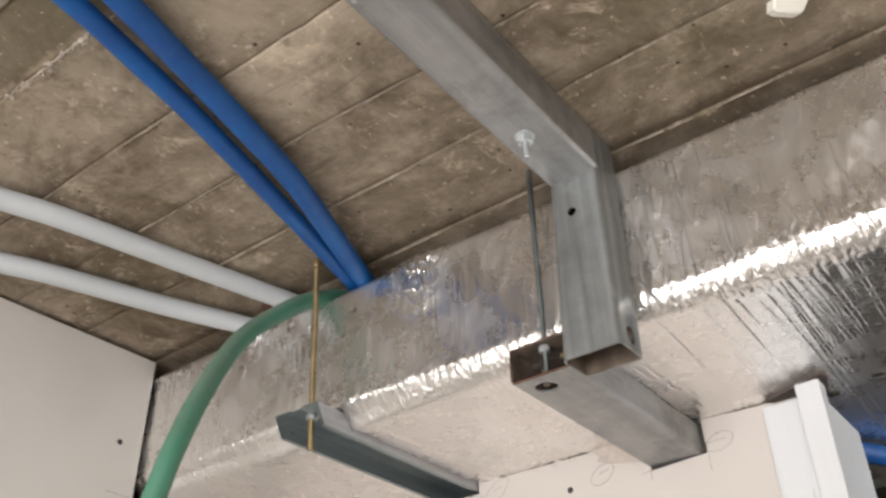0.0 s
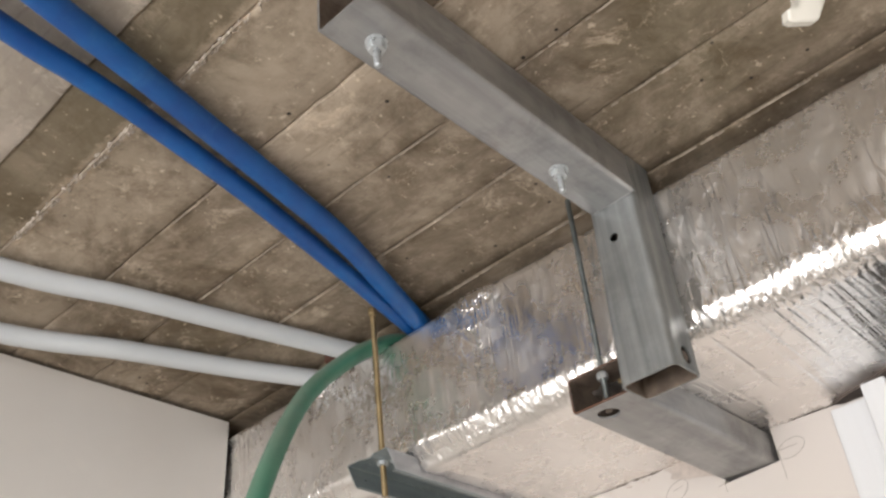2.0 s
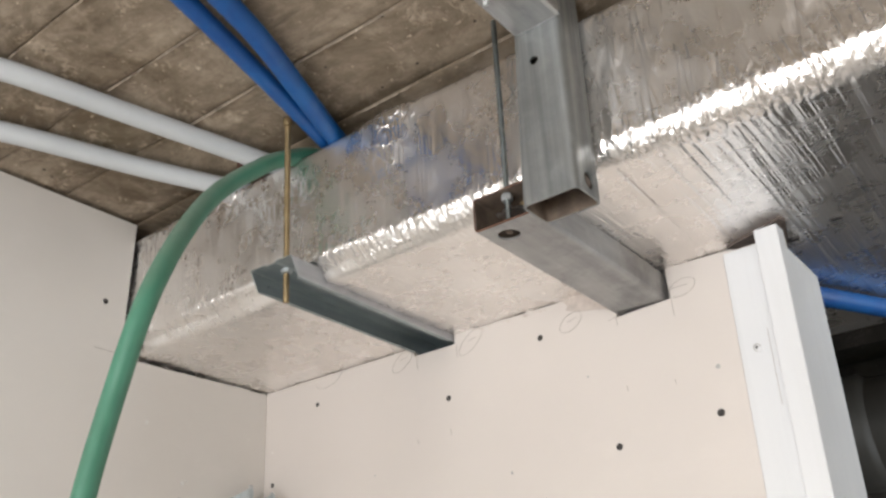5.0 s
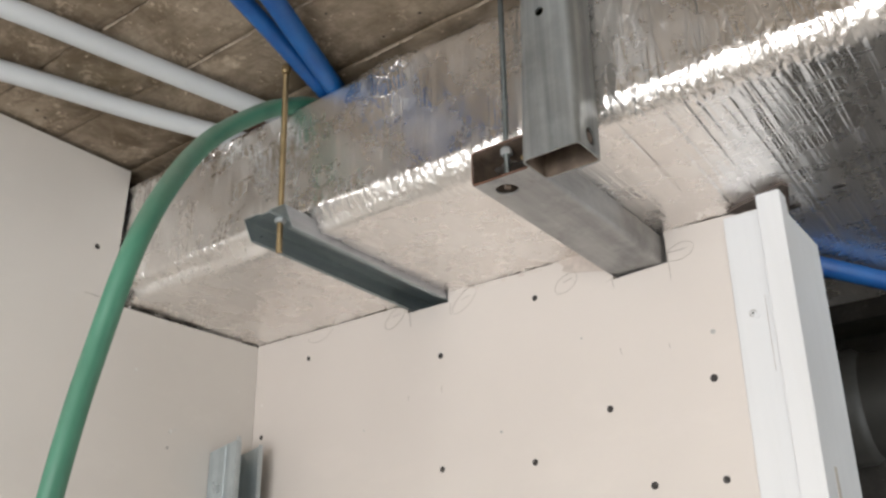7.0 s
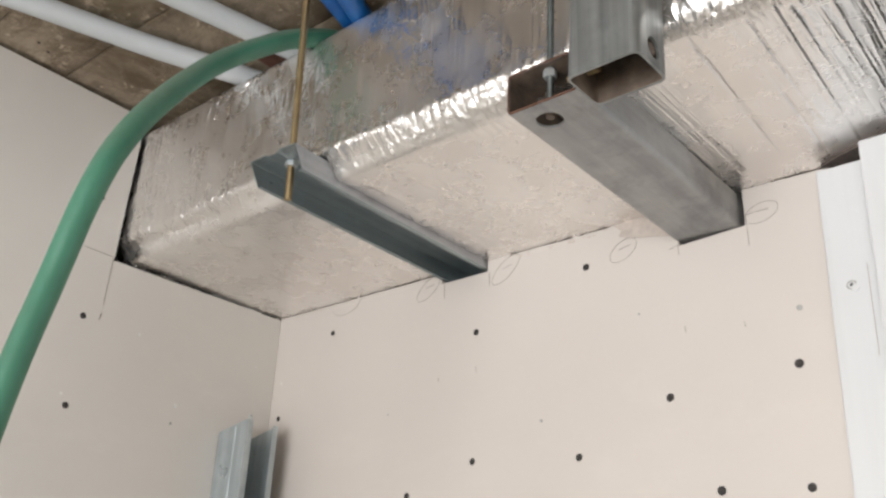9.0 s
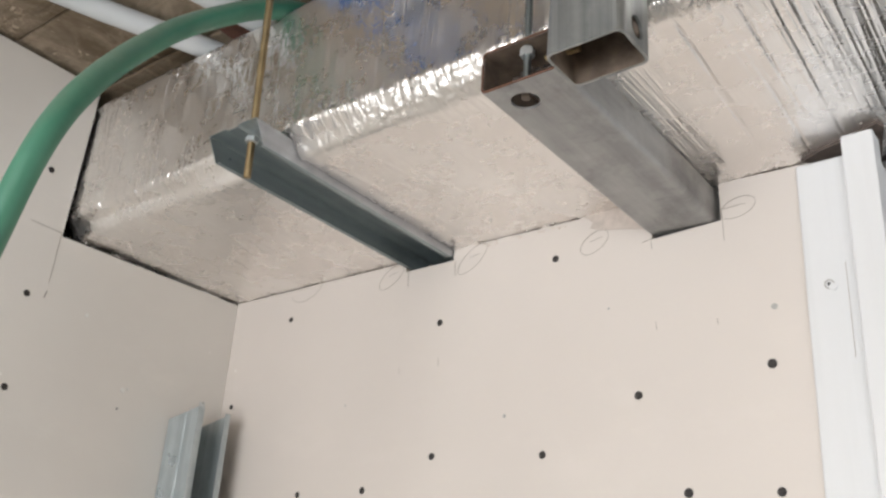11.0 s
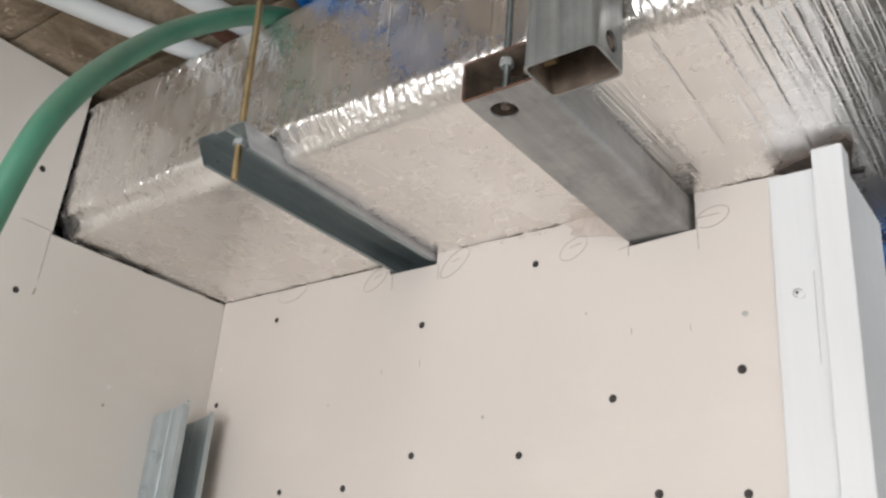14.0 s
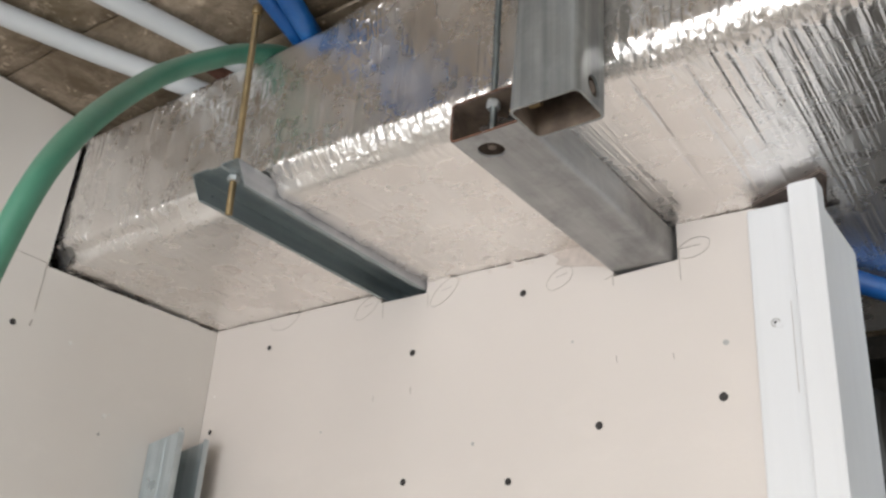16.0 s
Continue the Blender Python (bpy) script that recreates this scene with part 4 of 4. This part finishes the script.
# ---- behind the opening ----
soil = thing("drain_pipe", "grey drain pipe behind, coloured dark for the unlit space", "pipe")
part("pipe", sweep(smooth_path([(-1.59, 2.66, 2.225), (-0.4, 2.66, 2.215), (0.6, 2.66, 2.205), (2.19, 2.66, 2.195)], 4), 0.135, 28), UNLIT_PIPE, soil, smooth=True)
part("socket", sweep([Vector((-0.70, 2.66, 2.217)), Vector((-0.68, 2.66, 2.217)), Vector((-0.565, 2.66, 2.216)), Vector((-0.545, 2.66, 2.216))], lambda i: (0.136, 0.150, 0.150, 0.136)[i], 28), UNLIT_PIPE, soil, smooth=True)
bp3 = thing("blue_pipe", "blue polyethylene pipe running under the duct in shade", "pipe", "blue pipes")
part("pipe", sweep(smooth_path([(-0.47, 1.46, 2.2195), (-0.383, 1.618, 2.2195), (-0.313, 1.757, 2.2195), (-0.21, 1.96, 2.2195), (0.0, 2.30, 2.30), (0.15, 2.55, 2.40), (0.25, 2.836, 2.40)], 6), 0.0165, 16), BLUE, bp3, smooth=True)


# ---- screws and pencil marks on the boards ----
def screw_mesh():
    bm = bmesh.new()
    rings = []
    for r, d in ((0.0052, 0.0), (0.0046, 0.0007), (0.0022, 0.0007), (0.0014, 0.0002)):
        rings.append([bm.verts.new((r * math.cos(a), r * math.sin(a), d)) for a in (2 * math.pi * k / 12 for k in range(12))])
    for a, b in zip(rings, rings[1:]):
        for k in range(12):
            bm.faces.new((a[k], a[(k + 1) % 12], b[(k + 1) % 12], b[k]))
    bm.faces.new(rings[-1])
    me = bpy.data.meshes.new("screw_head")
    bm.to_mesh(me)
    bm.free()
    me.materials.append(SCREW)
    return me


SCREW_MESH = screw_mesh()


def screw(parent, m, s=1.0):
    ob = new("screw_head", SCREW_MESH)
    ob.parent = parent
    ob.matrix_basis = m @ Matrix.Scale(s, 4)


for x, z, s in ((-1.418, 2.046, 0.9), (-1.297, 2.184, 0.9), (-0.976, 2.126, 1), (-0.780, 2.187, 1), (-0.976, 1.930, 1), (-0.797, 1.919, 1), (-0.662, 1.981, 1.05), (-0.498, 1.999, 1.1),
                (-0.604, 1.862, 1.1), (-0.500, 1.858, 1.0), (-1.232, 1.890, 0.9), (-1.10, 1.890, 1), (-1.25, 1.62, 1), (-0.98, 1.60, 1), (-0.70, 1.61, 1), (-0.50, 1.64, 1)):
    screw(wall_back, pose(x, BACK - 0.0006, z, 90), s)
for y, z in ((0.979, 2.328), (0.990, 2.128), (0.992, 1.988), (0.60, 2.30), (0.60, 2.0), (0.99, 1.75)):
    screw(wall_left, pose(LEFT + 0.0006, y, z, 0, 90), 1.0)


def pencil(parent, pts, place, w=0.00045):
    """A thin drawn line lying on a board."""
    bm = bmesh.new()
    path = smooth_path([(a, b, 0) for a, b in pts], 5) if len(pts) > 2 else [Vector((*p, 0)) for p in pts]
    prev = None
    for i, p in enumerate(path):
        d = (path[min(i + 1, len(path) - 1)] - path[max(i - 1, 0)]).normalized()
        n = Vector((-d.y, d.x, 0)) * w
        row = [bm.verts.new(place((p + n * s).x, (p + n * s).y, h)) for s, h in ((-1, 0.0), (-0.6, 0.0004), (0.6, 0.0004), (1, 0.0))]
        if prev:
            for k in range(3):
                bm.faces.new((prev[k], prev[k + 1], row[k + 1], row[k]))
        prev = row
    part("pencil_mark", bm, PENCIL, parent, "faint pencil mark")


on_back = lambda a, b, h: Vector((a, BACK - 0.0003 - h, b))
on_left = lambda a, b, h: Vector((LEFT + 0.0003 + h, a, b))
for cx, cz, rx, rz, tilt, arc in ((-1.268, 2.236, 0.036, 0.022, 0.2, (-3.0, 0.1)), (-1.078, 2.2195, 0.028, 0.0135, 0.6, (0, 6.1)), (-0.922, 2.2175, 0.031, 0.0135, 0.65, (0.2, 6.3)),
                                  (-0.720, 2.1985, 0.023, 0.0135, 0.5, (0, 6.2)), (-0.523, 2.2015, 0.0225, 0.013, 0.25, (-2.6, 3.2))):
    pts = []
    for k in range(15):
        a = arc[0] + (arc[1] - arc[0]) * k / 14
        u, v = rx * math.cos(a), rz * math.sin(a)
        pts.append((cx + u * math.cos(tilt) - v * math.sin(tilt), cz + u * math.sin(tilt) + v * math.cos(tilt)))
    pencil(wall_back, pts, on_back)
    if cx > -1.2 and cx < -0.6:
        pencil(wall_back, [(cx - 0.006, cz + 0.002), (cx + 0.012, cz + 0.006)], on_back)
for x, z0, z1 in ((-1.044, 2.220, 2.195), (-0.9535, 2.220, 2.196), (-0.6385, 2.186, 2.170), (-0.5435, 2.205, 2.160), (-0.975, 2.072, 2.060), (-1.048, 2.066, 2.058), (-0.636, 2.071, 2.061), (-0.558, 2.063, 2.055)):
    pencil(wall_back, [(x, z0), (x + 0.001, z1)], on_back, 0.0005)
pencil(wall_back, [(-0.545, 2.2035), (-0.513, 2.2045)], on_back)
pencil(wall_back, [(-0.651, 2.182), (-0.636, 2.186)], on_back)
pencil(wall_left, [(1.020, 2.236), (1.019, 2.155)], on_left)
pencil(wall_left, [(1.019, 2.141), (1.017, 2.130)], on_left, 0.0012)
pencil(wall_left, [(0.968, 2.238), (1.020, 2.237)], on_left)


def flat_patch(name, ring, place, mat, parent, label, thick=0.0005):
    """A thin scab with an uneven outline on a board."""
    bm = bmesh.new()
    n = len(ring)
    low = [bm.verts.new(place(a, b, 0.0)) for a, b in ring]
    cx, cz = sum(a for a, _ in ring) / n, sum(b for _, b in ring) / n
    top = [bm.verts.new(place(cx + 0.97 * (a - cx), cz + 0.97 * (b - cz), thick)) for a, b in ring]
    for k in range(n):
        bm.faces.new((low[k], low[(k + 1) % n], top[(k + 1) % n], top[k]))
    for a, b, c in tessellate_polygon([[Vector((*p, 0)) for p in ring]]):
        bm.faces.new((top[a], top[b], top[c]))
    part(name, bm, mat, parent, label)


def blot(cx, cz, r, seed, flat=1.0):
    return [(cx + r * (1 + 0.3 * noise.noise((k * 1.3, seed, 0.5))) * math.cos(k * 0.5236), cz + flat * r * (1 + 0.3 * noise.noise((k * 1.3, seed, 4.5))) * math.sin(k * 0.5236)) for k in range(12)]


# paper peeled off beside the notch for the beam
flat_patch("peeled_paper", [(-0.734, 2.2395), (-0.722, 2.229), (-0.726, 2.221), (-0.705, 2.213), (-0.672, 2.207), (-0.643, 2.200), (-0.6385, 2.212), (-0.6385, 2.242), (-0.665, 2.2445), (-0.70, 2.243)],
           on_back, PAPER, wall_back, "pinkish core where the paper is peeled")
# crumbs and fibres along the cut edge
rnd = random.Random(21)
for k in range(16):
    x = rnd.uniform(-0.95, -0.65)
    flat_patch("torn_fibre", blot(x, 2.2345 + rnd.uniform(-0.002, 0.004), rnd.uniform(0.0012, 0.0035), k, 0.5), on_back, PAPER, wall_back, "frayed paper fibre", 0.0012)
# filled screw holes, small dabs and nicks
for x, z, r in ((-0.490, 2.066, 0.0038), (-0.857, 1.975, 0.0026), (-0.70, 2.10, 0.0018), (-1.15, 2.02, 0.0018)):
    flat_patch("filler_dab", blot(x, z, r, x * 9), on_back, FILLER, wall_back, "grey filler dab")
for y, z, r in ((1.177, 2.029, 0.0040), (1.186, 2.033, 0.0022), (1.090, 2.1255, 0.0030)):
    flat_patch("plaster_crumb", blot(y, z, r, z * 7), on_left, CHALK, wall_left, "white plaster crumb", 0.0012)
flat_patch("filler_dab", blot(1.174, 1.999, 0.0025, 5.0), on_left, FILLER, wall_left, "grey filler dab")


def ring_mark(parent, x, z, r0, r1, mat):
    bm = bmesh.new()
    rings = []
    for r, h in ((r0, 0.0), (r0 + 0.0004, 0.0006), (r1 - 0.0004, 0.0006), (r1, 0.0)):
        rings.append([bm.verts.new((x + r * math.cos(a) + 0.40, 1.3458 - h - 1.36, z + r * math.sin(a))) for a in (2 * math.pi * k / 20 for k in range(20))])
    for a, b in zip(rings, rings[1:]):
        for k in range(20):
            bm.faces.new((a[k], a[(k + 1) % 20], b[(k + 1) % 20], b[k]))
    part("screw_recess", bm, mat, parent, "countersunk screw recess")


ring_mark(jamb, -0.4205, 2.0700, 0.0040, 0.0056, FILLER)
part("screw_head", disc(Vector((-0.4205 + 0.40, 1.3453 - 1.36, 2.0700)), 0.0019, 0.0016, 14, flip), SCREW, jamb, "small dark screw head")

# two small tears in the underside of the wrap
for x, y, size in ((-0.285, 1.383, 0.0062), (-0.355, 1.411, 0.0060)):
    bm = bmesh.new()
    ring = [(x + size * 1.5 * math.cos(k * 0.785) * (1 + 0.25 * math.sin(k * 2.3)), y + size * 0.7 * math.sin(k * 0.785)) for k in range(8)]
    low = [bm.verts.new((a, b, DUCT_Z - 0.0030)) for a, b in ring]
    top = [bm.verts.new((a, b, DUCT_Z + 0.004)) for a, b in ring]
    bm.faces.new(low)
    bm.faces.new(top[::-1])
    for k in range(8):
        bm.faces.new((low[k], top[k], top[(k + 1) % 8], low[(k + 1) % 8]))
    part("tear", bm, SCREW, duct, "small dark tear in the foil")
